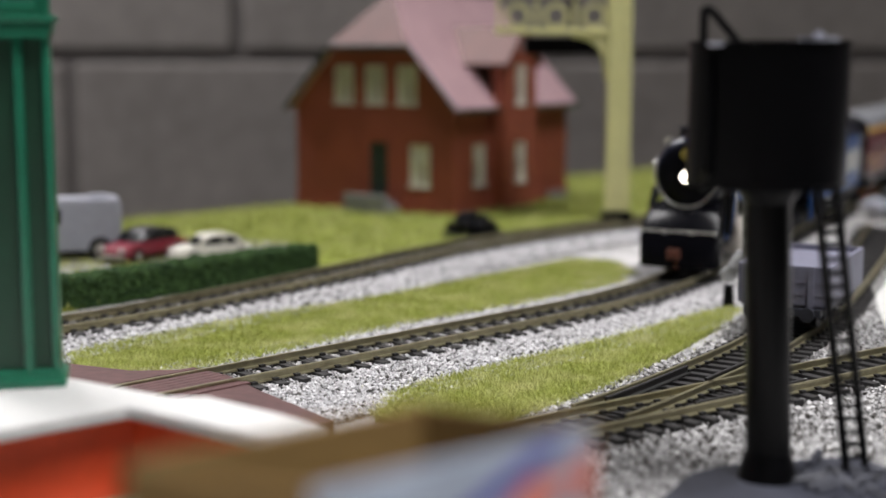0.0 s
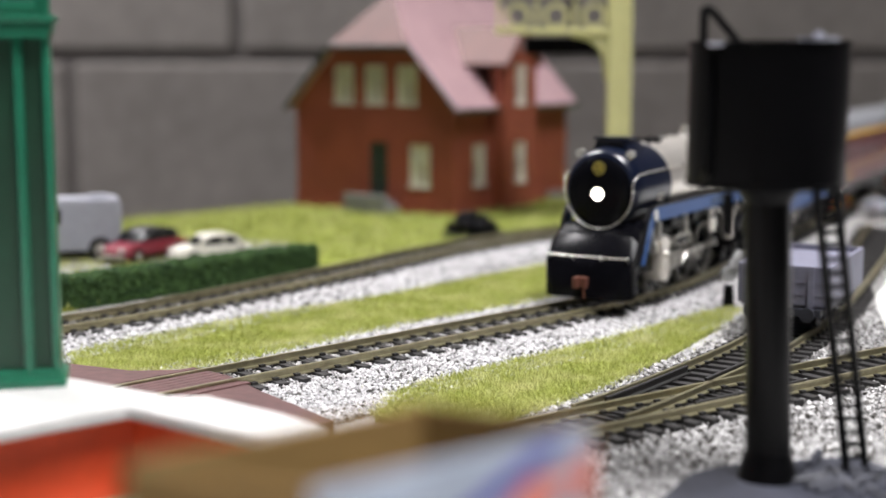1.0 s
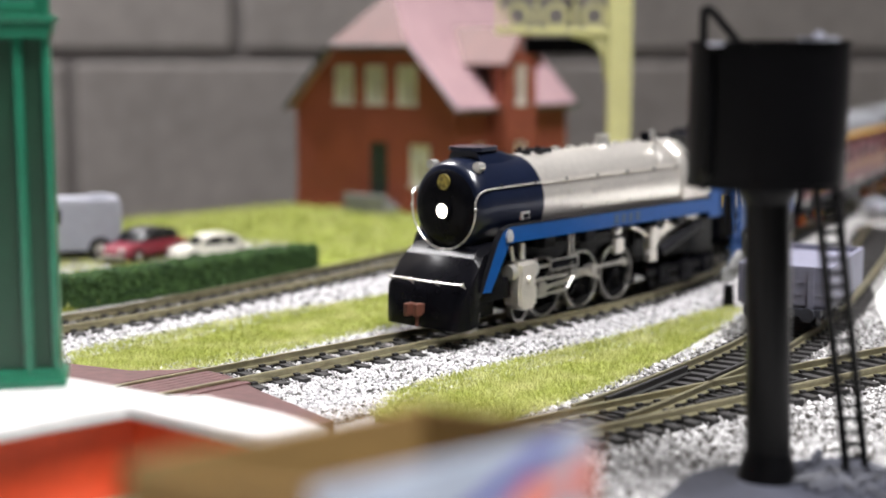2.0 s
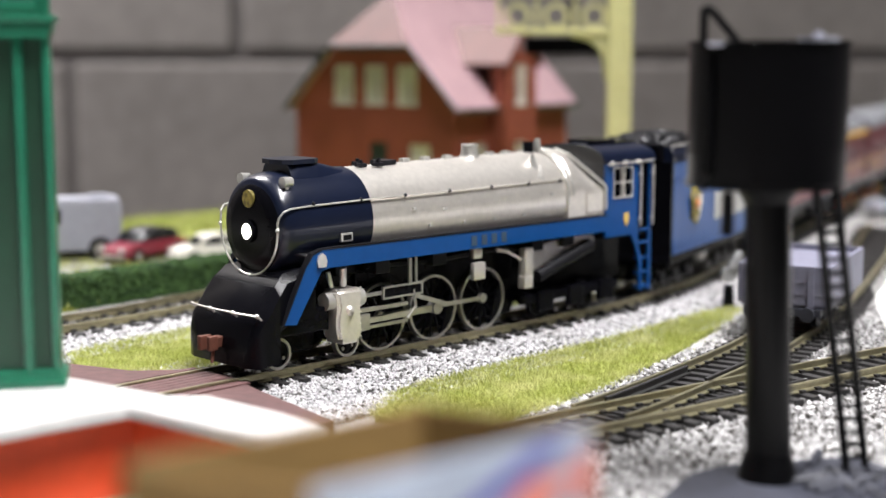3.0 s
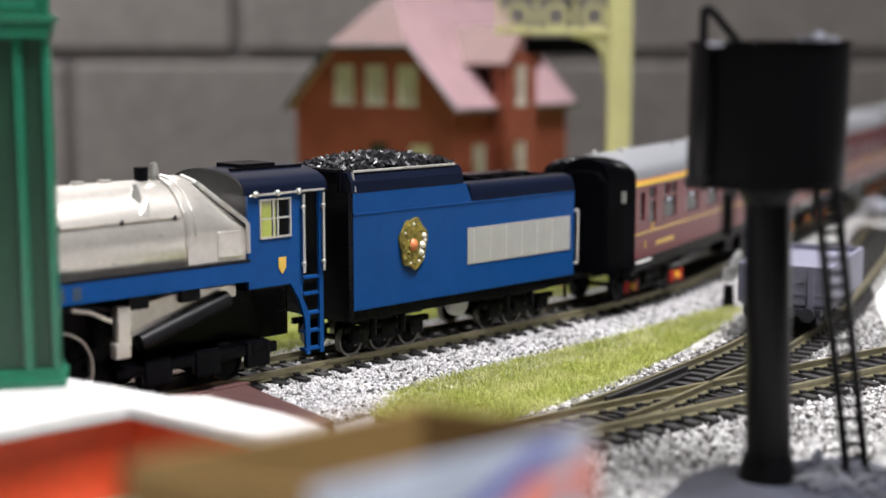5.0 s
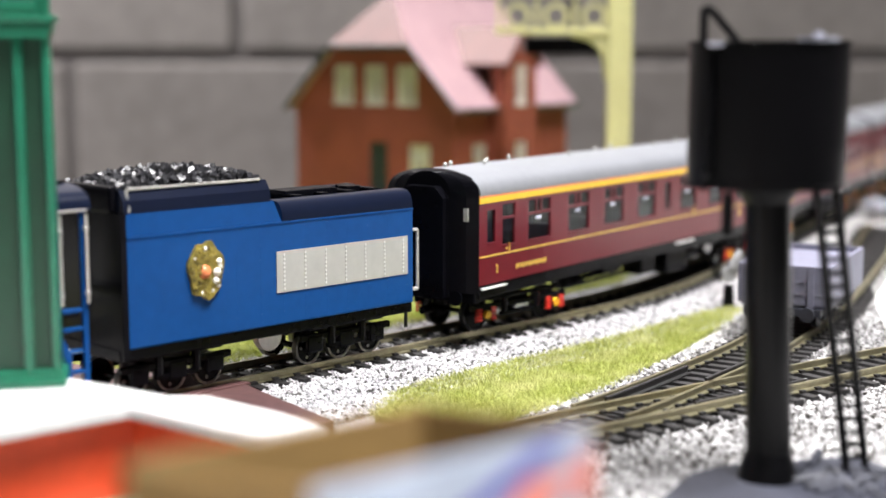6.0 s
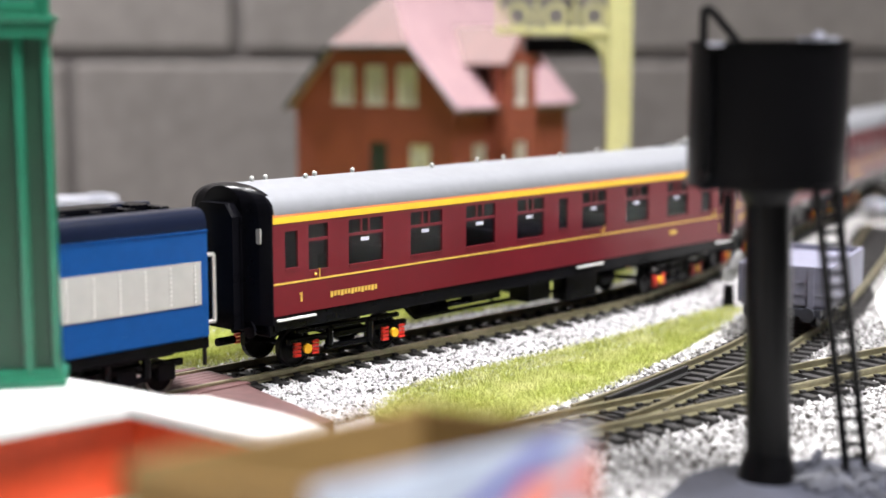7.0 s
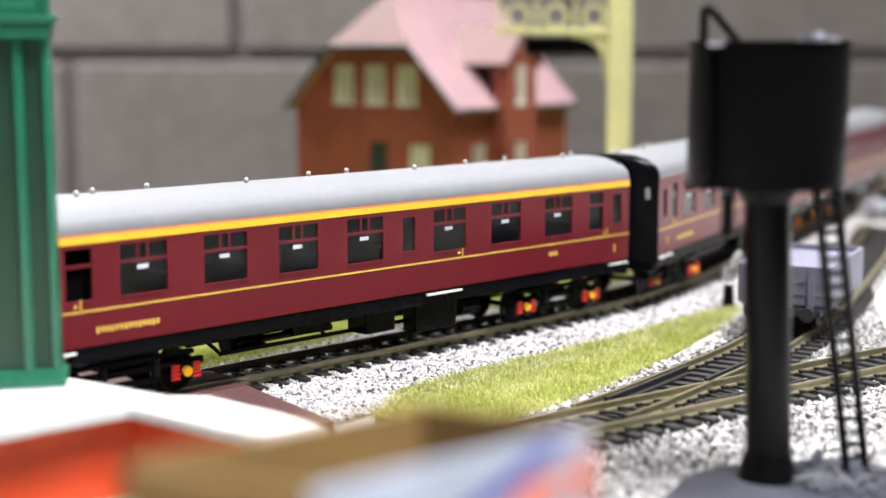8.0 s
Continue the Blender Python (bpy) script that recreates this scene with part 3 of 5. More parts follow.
brick_wall(bm, (43, 82, 0, 90), [(56, 69, 64, 88), (56, 69, 17, 41)], -9, 3, "x")
bay = part("bay", bm, "brick", house, "projecting brick bay")
for x in (43, 79):
    part("bay_cheek", box(B(), x, x + 3, -6, 0.2, 0, 90), "brick", bay)
part("bay_gable", prism(B(), [(43, 90), (82, 90), (62.5, 109)], -9, -6, "y"), "brick", bay)


def slab(bm, quad, thick=2.6):
    n = (Vector(quad[1]) - Vector(quad[0])).cross(Vector(quad[2]) - Vector(quad[0])).normalized() * thick
    v0 = [bm.verts.new(q) for q in quad]
    v1 = [bm.verts.new(Vector(q) - n) for q in quad]
    bm.faces.new(v0)
    bm.faces.new(v1[::-1])
    k = len(quad)
    for i in range(k):
        bm.faces.new((v0[i], v1[i], v1[(i + 1) % k], v0[(i + 1) % k]))
    bmesh.ops.recalc_face_normals(bm, faces=bm.faces[:])
    return bm


RZ = 131.0
slope = (RZ - EAVE + 2) / (LY / 2 + 5)
def zr(y): return EAVE - 2 + slope * (y + 5)
hz = 100.0
hy = (hz - EAVE + 2) / slope - 5
bm = B()
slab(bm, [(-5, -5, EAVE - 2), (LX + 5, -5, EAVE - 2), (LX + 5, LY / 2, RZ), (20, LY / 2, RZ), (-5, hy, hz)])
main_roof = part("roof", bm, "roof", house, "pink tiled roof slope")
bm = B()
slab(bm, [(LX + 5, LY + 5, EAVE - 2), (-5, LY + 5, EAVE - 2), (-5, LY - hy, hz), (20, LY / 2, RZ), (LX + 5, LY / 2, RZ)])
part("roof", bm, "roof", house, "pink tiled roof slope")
# the hip's tile colour is darkened to show it in shade
bm = B()
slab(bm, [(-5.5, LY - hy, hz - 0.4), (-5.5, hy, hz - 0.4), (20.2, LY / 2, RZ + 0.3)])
part("hip", bm, "shaderoof", house, "red tiled half hip, shade in its dark colour")
bm = B()
for y0, z0, y1, z1 in ((-5, EAVE - 3.6, hy, hz - 2), (LY + 5, EAVE - 3.6, LY - hy, hz - 2)):
    tube(bm, [(-5.4, y0, z0), (-5.4, y1, z1)], 1.4, 6)
tube(bm, [(-5.4, hy, hz - 2.2), (-5.4, LY - hy, hz - 2.2)], 1.6, 6)
part("barge_board", bm, "doorgreen", main_roof, "dark barge board along the gable")
for x0, x1 in ((-5, 41), (84, LX + 5)):
    part("gutter", rod(B(), (x0, -6, EAVE - 3), (x1, -6, EAVE - 3), 1.5, 8), "doorgreen", main_roof, "dark gutter")
# bay roof in the same tile, shade painted in
bm = B()
back = (118 - EAVE) / slope - 5
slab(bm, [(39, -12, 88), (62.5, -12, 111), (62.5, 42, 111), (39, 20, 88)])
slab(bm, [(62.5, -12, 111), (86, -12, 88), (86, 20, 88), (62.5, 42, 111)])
part("dormer_roof", bm, "shaderoof", bay, "red tiled bay roof, shade in its dark colour")


def window(y0, y1, z0, z1, face, parent, bars=2):
    """A casement: frame, glazing bars, a pale blind behind a pane."""
    bm = B()
    def put(u0, u1, w0, w1, d0, d1):
        if face == "gable":
            box(bm, d0, d1, u0, u1, w0, w1)
        else:
            off = -9 if face == "bay" else 0
            box(bm, u0, u1, off + d0, off + d1, w0, w1)
    for u0, u1, w0, w1 in ((y0, y0 + 1.3, z0, z1), (y1 - 1.3, y1, z0, z1), (y0, y1, z0, z0 + 1.4), (y0, y1, z1 - 1.4, z1), ((y0 + y1) / 2 - 0.5, (y0 + y1) / 2 + 0.5, z0, z1), (y0, y1, z0 + (z1 - z0) * 0.62, z0 + (z1 - z0) * 0.62 + 1)):
        put(u0, u1, w0, w1, 0.4, 1.6)
    put(y0 - 1, y1 + 1, z0 - 1.2, z0, -0.8, 1.4)
    win = part("window", bm, "cream", parent, "cream-framed window")
    bm = B()
    put(y0, y0 + (y1 - y0) * 0.36, z0, z1, 2.2, 2.7)
    put(y1 - (y1 - y0) * 0.36, y1, z0, z1, 2.2, 2.7)
    put(y0, y1, z0 + (z1 - z0) * 0.55, z1, 2.75, 3.0)
    part("curtain", bm, "curtain", win, "pale curtains")


for g in GW[:4]:
    window(*g, "gable", gable)
for w in SW[:1]:
    window(*w, "side", sidew)
window(56, 69, 64, 88, "bay", bay)
window(56, 69, 17, 41, "bay", bay)
bm = B()
box(bm, 1, 2.2, 47, 60, 8, 42)
for z in (12, 24):
    box(bm, 0.6, 1.2, 49, 52.6, z, z + 9)
    box(bm, 0.6, 1.2, 54.4, 58, z, z + 9)
part("front_door", bm, "doorgreen", gable, "dark green panelled door")
bm = B()
box(bm, -16, 0, 38, 68, 0, 5.5, 0.5)
box(bm, -12, 0, 42, 64, 5.5, 8, 0.4)
box(bm, -16, -13.5, 38, 68, 5, 12, 0.5)
part("doorstep", bm, "stonegrey", house, "grey stone doorstep")
bm = B()
box(bm, 112, 126, -10, -1.3, 0, 6, 0.5)
part("side_step", bm, "stonegrey", house)
bm = B()
box(bm, 96, 106, 0.6, 1.8, 6, 41)
part("side_door", bm, "brick", sidew)
bm = B()
box(bm, -1.2, LX + 1, -1.2, 0, 0, 7)
box(bm, -1.2, 0, 0, LY, 0, 7)
part("plinth", bm, "brick", house)
# brick courses on the two faces in view
bm = B()
for z in np.arange(9, EAVE - 2, 2.6):
    for u0, u1 in ((3, 20.6), (35.4, 42.6), (82.4, 95.6), (106.4, 141)):
        box(bm, u0, u1, -0.28, 0.05, z, z + 2.0)
part("brick_course", bm, "brick", sidew, kind="stuff")
bm = B()
for z in np.arange(9, 63, 2.6):
    for u0, u1 in (((0.5, 113.5),) if z > 44 else ((0.5, 16), (32, 46), (61, 113.5))):
        box(bm, -0.28, 0.05, u0, u1, z, z + 2.0)
part("brick_course", bm, "brick", gable, kind="stuff")

# ---- pale yellow gantry ----
gantry = thing("gantry", "pale yellow plastic gantry post with openwork arm", "gantry", spot(97, 786, -4.0, 0))
bm = B()
box(bm, -8, 8, -7, 7, 0, 7, 0.6)
part("foot", bm, "black", gantry, "black foot")
bm = B()
for x in (-6.3, 4.5):
    box(bm, x, x + 1.9, -4.5, 4.5, 4.5, 135, 0.2)
box(bm, -5, 5, -1.2, 3.8, 4.5, 135)
box(bm, -5, 5, -3.4, -1.0, 4.5, 135)
for z in np.arange(8, 132, 7.5):
    box(bm, -5, 5, -3.9, -3.3, z, z + 3.0)
for z in np.arange(6, 132, 5):
    for x in (-6.4, 6.5):
        ball(bm, (x, -4, z), 0.55, 6, 4)
part("post", bm, "yellow", gantry, "pale yellow panelled post")
bm = B()
box(bm, -68, -5, -3, 3, 104.5, 108, 0.3)
box(bm, -68, -5, -3, 3, 125, 130, 0.3)
for x in (-56, -35, -14):
    ring(bm, (x, 0, 114.5), (0, 1, 0), 5.0, 6.8, 4, 20)
for x in (-66.5, -45.5, -24.5, -6):
    box(bm, x - 0.8, x + 0.8, -2, 2, 107.5, 126)
tube(bm, [(-26, 0, 105), (-16, 0, 102.5), (-10, 0, 97.5), (-7.2, 0, 90), (-6.4, 0, 80)], 1.9, 8)
prism(bm, [(-20, 106), (-5, 106), (-5, 88), (-8.4, 96.5), (-13, 102)], -1.2, 1.2, "y")
part("arm", bm, "yellow", gantry, "openwork arm with round cut-outs", smooth=True)
# black box below and behind the arm
bm = B()
box(bm, -52, -9, 4, 30, 94, 103)
part("dark_box", bm, "black", gantry, "plain black box behind the arm")

# ---- hedge and cars ----
hedge = thing("hedge", "clipped dark green hedge along the back track", "hedge")
h0, h1 = Vector((-55, 611)), Vector((-226, 423))
u = (h1 - h0).normalized()
nrm = Vector((-u.y, u.x))
bm = B()
prism(bm, [tuple(h0), tuple(h1), tuple(h1 - nrm * 12), tuple(h0 - nrm * 12)], -4.8, 6.2, "z")
part("hedge_core", bm, "hedge", hedge)
rng = np.random.default_rng(21)
n = 7000
s_, w_ = rng.uniform(0, (h1 - h0).length, n), rng.uniform(0, 12, n)
face = rng.integers(0, 3, n)
z_ = np.where(face == 0, 6.3, rng.uniform(-4.4, 6.4, n))
w_ = np.where(face == 1, 0.0, np.where(face == 2, 12.0, w_))
end = rng.random(n) < 0.05
s_, w_, z_ = np.where(end, 0.0, s_), np.where(end, rng.uniform(0, 12, n), w_), np.where(end, rng.uniform(-4, 5.4, n), z_)
xy = np.stack([h0.x + u.x * s_ - nrm.x * w_, h0.y + u.y * s_ - nrm.y * w_], 1)
lv = stones("leaves", xy, rng, 1.0, 0.0, "hedge", "", "")
co = np.array([v.co[:] for v in lv.data.vertices]).reshape(n, 8, 3)
co[:, :, 2] += z_[:, None] * MM
lv.data.vertices.foreach_set("co", co.reshape(-1))
for k in ("label", "category"):
    if k in lv:
        del lv[k]
lv.parent = hedge

bm = B()
prism(bm, [(-64, 628), (-70, 690), (-150, 720), (-330, 640), (-330, 440), (-245, 440)], -6, -2.9, "z")
part("car_park", bm, "stonegrey", kind="structure")


def wheels(t, xs, half, r):
    for x in xs:
        for s in (-1, 1):
            w = part("wheel", rod(B(), (x, s * half - 1.2, r), (x, s * half + 1.2, r), r, 18), "tyre", t, "black tyre", smooth=True)
            part("hubcap", rod(B(), (x, s * half - 1.4, r), (x, s * half + 1.4, r), r * 0.5, 12), "bright", w, smooth=True)


def saloon(at, mat, label, top):
    t = thing("car", label, "car", at, group="parked model cars")
    bm = B()
    prism(bm, [(-26, 3.2), (-26.5, 7), (-24, 9.4), (-14, 10.6), (12, 10.8), (23, 9.2), (26.4, 7), (26.4, 3.2)], -9.6, 9.6, "y")
    bmesh.ops.bevel(bm, geom=bm.edges[:], offset=1.4, segments=3, affect="EDGES")
    body = part("body", bm, mat, t, smooth=True)
    bm = B()
    prism(bm, [(-21, 9.6), (-15, 15.4), (-9, 17.2), (4, 17.2), (9, 15.6), (14, 10)], -8.2, 8.2, "y")
    bmesh.ops.bevel(bm, geom=bm.edges[:], offset=1.6, segments=3, affect="EDGES")
    part("cabin", bm, top, t, smooth=True)
    for s in (-1, 1):
        part("window", prism(B(), [(-14, 11), (-11.6, 15), (-5.4, 15.8), (-5.4, 11)], s * 8.2 - 0.2, s * 8.2 + 0.2, "y"), "darkglass", t, "dark glazing")
        part("window", prism(B(), [(-4, 11), (-4, 15.8), (4, 15.6), (9.6, 11)], s * 8.2 - 0.2, s * 8.2 + 0.2, "y"), "darkglass", t, "dark glazing")
    part("windscreen", prism(B(), [(9.0, 15.2), (13.6, 10.8), (14.0, 11), (9.4, 15.5)], -7, 7, "y"), "darkglass", t, "dark glazing")
    part("rear_window", prism(B(), [(-15.2, 15.2), (-19.8, 10.8), (-20.2, 11), (-15.6, 15.5)], -7, 7, "y"), "darkglass", t, "dark glazing")
    for s in (-1, 1):
        part("headlight", ball(B(), (25.4, s * 6.6, 7.4), 1.5, 10, 8), "bright", body, smooth=True)
    part("bumper", box(B(), 26, 27.4, -9, 9, 3.4, 5, 0.4), "bright", body)
    wheels(t, (-16, 16), 8.6, 3.8)
    return t


cream = saloon(spot(-105, 636, -2.9, 214), "carcream", "small cream model saloon car parked behind the hedge", "carcream")
for o in cream.children_recursive:
    o.data.transform(Matrix.Scale(0.72, 4))
red_car = saloon(spot(-136, 640, -2.9, 240), "carred", "dark red model car with black soft top", "cardark")
for o in red_car.children_recursive:
    o.data.transform(Matrix.Scale(0.85, 4))
saloon(spot(272, 828, -4.6, 200), "vangrey", "pale grey model car standing by the white road", "vangrey")

van = thing("van", "light grey model delivery van behind the hedge", "van", spot(-176, 642, -2.9, 196))
bm = B()
prism(bm, [(-28, 4), (-28, 26), (-26.4, 27.6), (4, 27.6), (8, 25.5), (11, 17), (20, 14.5), (22, 11), (22, 4)], -11.5, 11.5, "y")
bmesh.ops.bevel(bm, geom=bm.edges[:], offset=0.8, segments=3, affect="EDGES")
vb = part("body", bm, "vangrey", van, "light grey van body", smooth=True)
bm = B()
for s in (-1, 1):
    prism(bm, [(-1, 17), (-1, 23.4), (6, 23.4), (9, 17)], s * 11.5 - 0.2, s * 11.5 + 0.2, "y")
prism(bm, [(9.0, 24), (10.9, 17.4), (11.3, 17.6), (9.4, 24.2)], -9.5, 9.5, "y")
part("window", bm, "darkglass", van, "dark window")
part("roof_vent", box(B(), -22, -14, -4, 4, 27.4, 29, 0.6), "vangrey", vb)
part("chassis", box(B(), -27, 21, -10, 10, 2.2, 4.4, 0.3), "black", van)
wheels(van, (-18, 13), 10.6, 5.2)

# ---- small lineside things ----
stop = thing("coal_bunker", "small dark heap of coal in a black bin", "bunker", spot(15, 727, -3.2, 50))
part("bin", box(B(), -12, 12, -8, 8, 0, 7, 1.2), "black", stop)
bm = B()
rng = np.random.default_rng(31)
for i in range(60):
    x, y = rng.uniform(-15, 15), rng.uniform(-9, 9)
    ball(bm, (x, y, max(0.6, 11 - 0.05 * x * x - 0.06 * y * y) * (1 if abs(x) < 11 else 0.15)), rng.uniform(1.2, 2.6), 6, 4)
part("coal", bm, "graphite", stop, "black coal lumps")

lever = thing("ground_signal", "grey ground signal with round head beside the siding", "signal", spot(106.5, 520, -4.4, 10))
bm = B()
rod(bm, (0, 0, 0), (0, 0, 9), 2.2, 10, 1.6)
box(bm, -3, 3, -2, 2, 0, 1.2, 0.3)
part("post", bm, "black", lever, "black stub post")
bm = B()
rod(bm, (0, -1, 13), (0, 1.6, 13), 3.0, 18)
rod(bm, (1, 0.5, 15), (5.5, 1, 21), 2.2, 10)
part("head", bm, "stonegrey", lever, "grey round head and arm", smooth=True)
p, a = curved_line(166)
wagon = thing("goods_wagon", "blue-grey open goods wagon standing on the siding", "wagon", spot(p.x, p.y, 0, math.degrees(a)))
bm = B()
box(bm, -28, 28, -15, -13.6, 9, 22, 0.3)
box(bm, -28, 28, 13.6, 15, 9, 22, 0.3)
box(bm, -28, -26.6, -13.6, 13.6, 9, 22, 0.3)
box(bm, 26.6, 28, -13.6, 13.6, 9, 22, 0.3)
box(bm, -27, 27, -14, 14, 8, 10)
box(bm, -26.6, 26.6, -13.6, 13.6, 10, 20)
wb = part("body", bm, "wagon", wagon, "blue-grey planked body")
bm = B()
for z in (12.5, 16.5):
    box(bm, -28.2, -27.8, -15, 15, z, z + 0.4)
for y in (-9, 9):
    box(bm, -28.6, -27.6, y - 1, y + 1, 8, 22)
part("strapping", bm, "wagon", wb)
bm = B()
box(bm, -29, 29, -12.5, 12.5, 5.6, 8.2, 0.3)
for y in (-9, 9):
    rod(bm, (-29, y, 7), (-32.6, y, 7), 1.2, 10)
    rod(bm, (-32.4, y, 7), (-33.2, y, 7), 2.4, 12)
for s in (-1, 1):
    for x in (-15, 15):
        box(bm, x - 3, x + 3, s * 10.6 - 1, s * 10.6 + 1, 3, 8)
part("underframe", bm, "tarred", wagon)
for x in (-15, 15):
    part("wheelset", rod(rod(rod(B(), (x, -9.2, 5.2), (x, -7.2, 5.2), 5.2, 18), (x, 7.2, 5.2), (x, 9.2, 5.2), 5.2, 18), (x, -9, 5.2), (x, 9, 5.2), 1, 8), "graphite", wagon)

bm = B()
prism(bm, [(150, 470), (172, 560), (232, 720), (270, 800), (300, 940), (470, 940), (420, 640), (300, 490)], -6, -2.8, "z")
part("road", bm, "white", kind="structure")


# ---- the train: x forward, y to its left, z up from the rail heads ----
def circle(y0, z0, r, a0, a1, n):
    return [(y0 + r * math.cos(radians(a0 + (a1 - a0) * i / n)), z0 + r * math.sin(radians(a0 + (a1 - a0) * i / n))) for i in range(n + 1)]


def loft(bm, sections):
    """Joins outlines of equal count, each a list of places, into a closed skin."""
    rows = [[bm.verts.new(p) for p in s] for s in sections]
    n = len(rows[0])
    for a, b in zip(rows, rows[1:]):
        for k in range(n):
            bm.faces.new((a[k], a[(k + 1) % n], b[(k + 1) % n], b[k]))
    bm.faces.new(rows[0][::-1])
    bm.faces.new(rows[-1])
    bmesh.ops.recalc_face_normals(bm, faces=bm.faces[:])
    return bm


BOGIES = []  # bogies to swing: object, vehicle, place
SPIN = []  # wheels to turn: object, its place on the vehicle, radius, start angle


def wheel(name, parent, x, r, half, tread, spokes=0, rim_mat="rodmetal", phase=0.0):
    """A wheelset: axle, and at both ends a bright tyre, a dark centre and spokes."""
    if not spokes:
        bm = rod(B(), (0, -half, 0), (0, half, 0), 0.9, 10)
        for y in (-half, half):
            rod(bm, (0, y - 0.5, 0), (0, y + 0.5, 0), r - tread * 0.5, 20)
            rod(bm, (0, y - 0.9, 0), (0, y + 0.9, 0), r * 0.3, 10)
            for a in (0.3, 1.87, 3.44, 5.01):
                rod(bm, (r * 0.55 * math.cos(a), y - 0.7, r * 0.55 * math.sin(a)), (r * 0.55 * math.cos(a), y + 0.7, r * 0.55 * math.sin(a)), r * 0.12, 6)
        n = len(bm.faces)
        for y in (-half, half):
            ring(bm, (0, y, 0), (0, 1, 0), r - tread, r, 2.0, 20)
        w = part(name, bm, "frame_black", parent, at=spot(x, 0, r))
        w.data.materials.append(M[rim_mat])
        for i, f in enumerate(w.data.polygons):
            if i >= n:
                f.material_index = 1
        SPIN.append((w, Vector((x, 0, r)), r))
        return w
    w = part(name, rod(B(), (0, -half, 0), (0, half, 0), 0.9, 10), "frame_black", parent, at=spot(x, 0, r), smooth=True)
    for side in (-1, 1):
        y = side * half
        part("tyre", ring(B(), (0, y, 0), (0, 1, 0), r - tread, r, 2.0, 36 if r > 7 else 20), rim_mat, w, "bright metal tyre", smooth=True)
        bm = B()
        if spokes:
            rod(bm, (0, y - 0.8, 0), (0, y + 0.8, 0), 2.0, 14)
            for i in range(spokes):
                a = 2 * math.pi * i / spokes
                rod(bm, (0, y, 0), ((r - tread * 0.8) * math.cos(a), y, (r - tread * 0.8) * math.sin(a)), 0.55, 5, 0.4)
            prism(bm, [((r - tread) * math.cos(a), (r - tread) * math.sin(a)) for a in np.linspace(phase + 2.3, phase + 3.98, 8)], y - 0.6, y + 0.6, "y")
        part("wheel_centre", bm, "frame_black", w)
    SPIN.append((w, Vector((x, 0, r)), r))
    return w


DRIVER, PIN, CRANK, ROD = 10.4, 4.2, -60.8, 30.5  # wheel and crank radius, crank axle, rod length
PHASE = math.atan2(-2.0, -4.0)  # crank angle when the train stands at SREF
SREF = -158.9


def build_loco():
    e = thing("steam_locomotive", "royal blue, black and silver model steam locomotive, headlamp lit", "locomotive")
    # boiler and firebox
    secs = []
    for x, r, zc in ((-30, 14.7, 39.6), (-60, 14.9, 39.6), (-100, 15.2, 39.6), (-119, 15.3, 39.6)):
        secs.append([(x, y, z) for y, z in circle(0, zc, r, 0, 360 - 7.5, 47)])
    part("boiler", loft(B(), secs), "steel", e, "satin silver boiler", smooth=True)
    secs = []
    for x, w, top in ((-119, 15.5, 55.2), (-126, 15.7, 55.4), (-131, 15.9, 51.2), (-137.5, 16.0, 45.0)):
        pts = [(w, 30)] + [(w * math.cos(a), 41 + (top - 41) * math.sin(a)) for a in np.linspace(0, math.pi, 25)] + [(-w, 30)]
        secs.append([(x, y, z) for y, z in pts])
    fb = part("firebox", loft(B(), secs), "steel", e, "satin silver firebox casing", smooth=True)
    bm = B()
    tube(bm, [(-119, 15.7 * math.sin(a), 39.8 + 15.7 * math.cos(a)) for a in np.linspace(-1.7, 1.7, 18)], 0.55)
    tube(bm, [(-121.5, 15.8 * math.sin(a), 39.8 + 15.8 * math.cos(a)) for a in np.linspace(-0.2, 1.5, 9)], 0.4)
    tube(bm, [(-126, 3, 55.4), (-127.5, 8, 53.6), (-132, 12.6, 48.6), (-138, 16.4, 43), (-138, 16.4, 35)], 0.7)
    part("pipe", bm, "bright", fb)
    bm = B()
    box(bm, -136.4, -128, 12.5, 16.4, 34, 41.5, 0.8)
    part("washout_box", bm, "steel", fb)
    # smokebox, dark blue, with its round front
    secs = [[(x, y, z) for y, z in circle(0, 39.6, r, 0, 360 - 7.5, 47)] for x, r in ((-30.2, 15.0), (-3, 15.0), (0.4, 14.4), (2.3, 13.5), (2.9, 12.6))]
    sb = part("smokebox", loft(B(), secs), "navy", e, "glossy dark blue smokebox", smooth=True)
    secs = [[(x, y, z) for y, z in circle(0, 38.9, r, 0, 360 - 10, 35)] for x, r in ((2.7, 12.6), (3.5, 11.8), (4.1, 8), (4.3, 3))]
    part("smokebox_door", loft(B(), secs), "frame_black", sb, "black smokebox door", smooth=True)
    part("headlamp_rim", rod(B(), (3.4, 0, 38.4), (5.2, 0, 38.4), 3.2, 20), "frame_black", sb, smooth=True)
    part("headlamp", rod(B(), (5.0, 0, 38.4), (5.5, 0, 38.4), 2.5, 20, 1.7), "lamp", sb, "lit white headlamp")
    bm = B()
    rod(bm, (2.8, 0, 47.4), (4.6, 0, 47.4), 2.5, 14)
    part("badge", bm, "crest", sb, "small dull gold badge", smooth=True)
    bm = B()
    tube(bm, [(4.4, 13.4 * math.sin(a), 39.6 - 13.4 * math.cos(a)) for a in np.linspace(-1.75, 1.75, 24)], 0.3)
    tube(bm, [(4.4, 13.2, 41), (4.1, 13.6, 43.0), (2.8, 13.9, 44.5), (0.2, 14.1, 45.3), (-6, 14.2, 45.6), (-30, 14.2, 45.9)], 0.3)
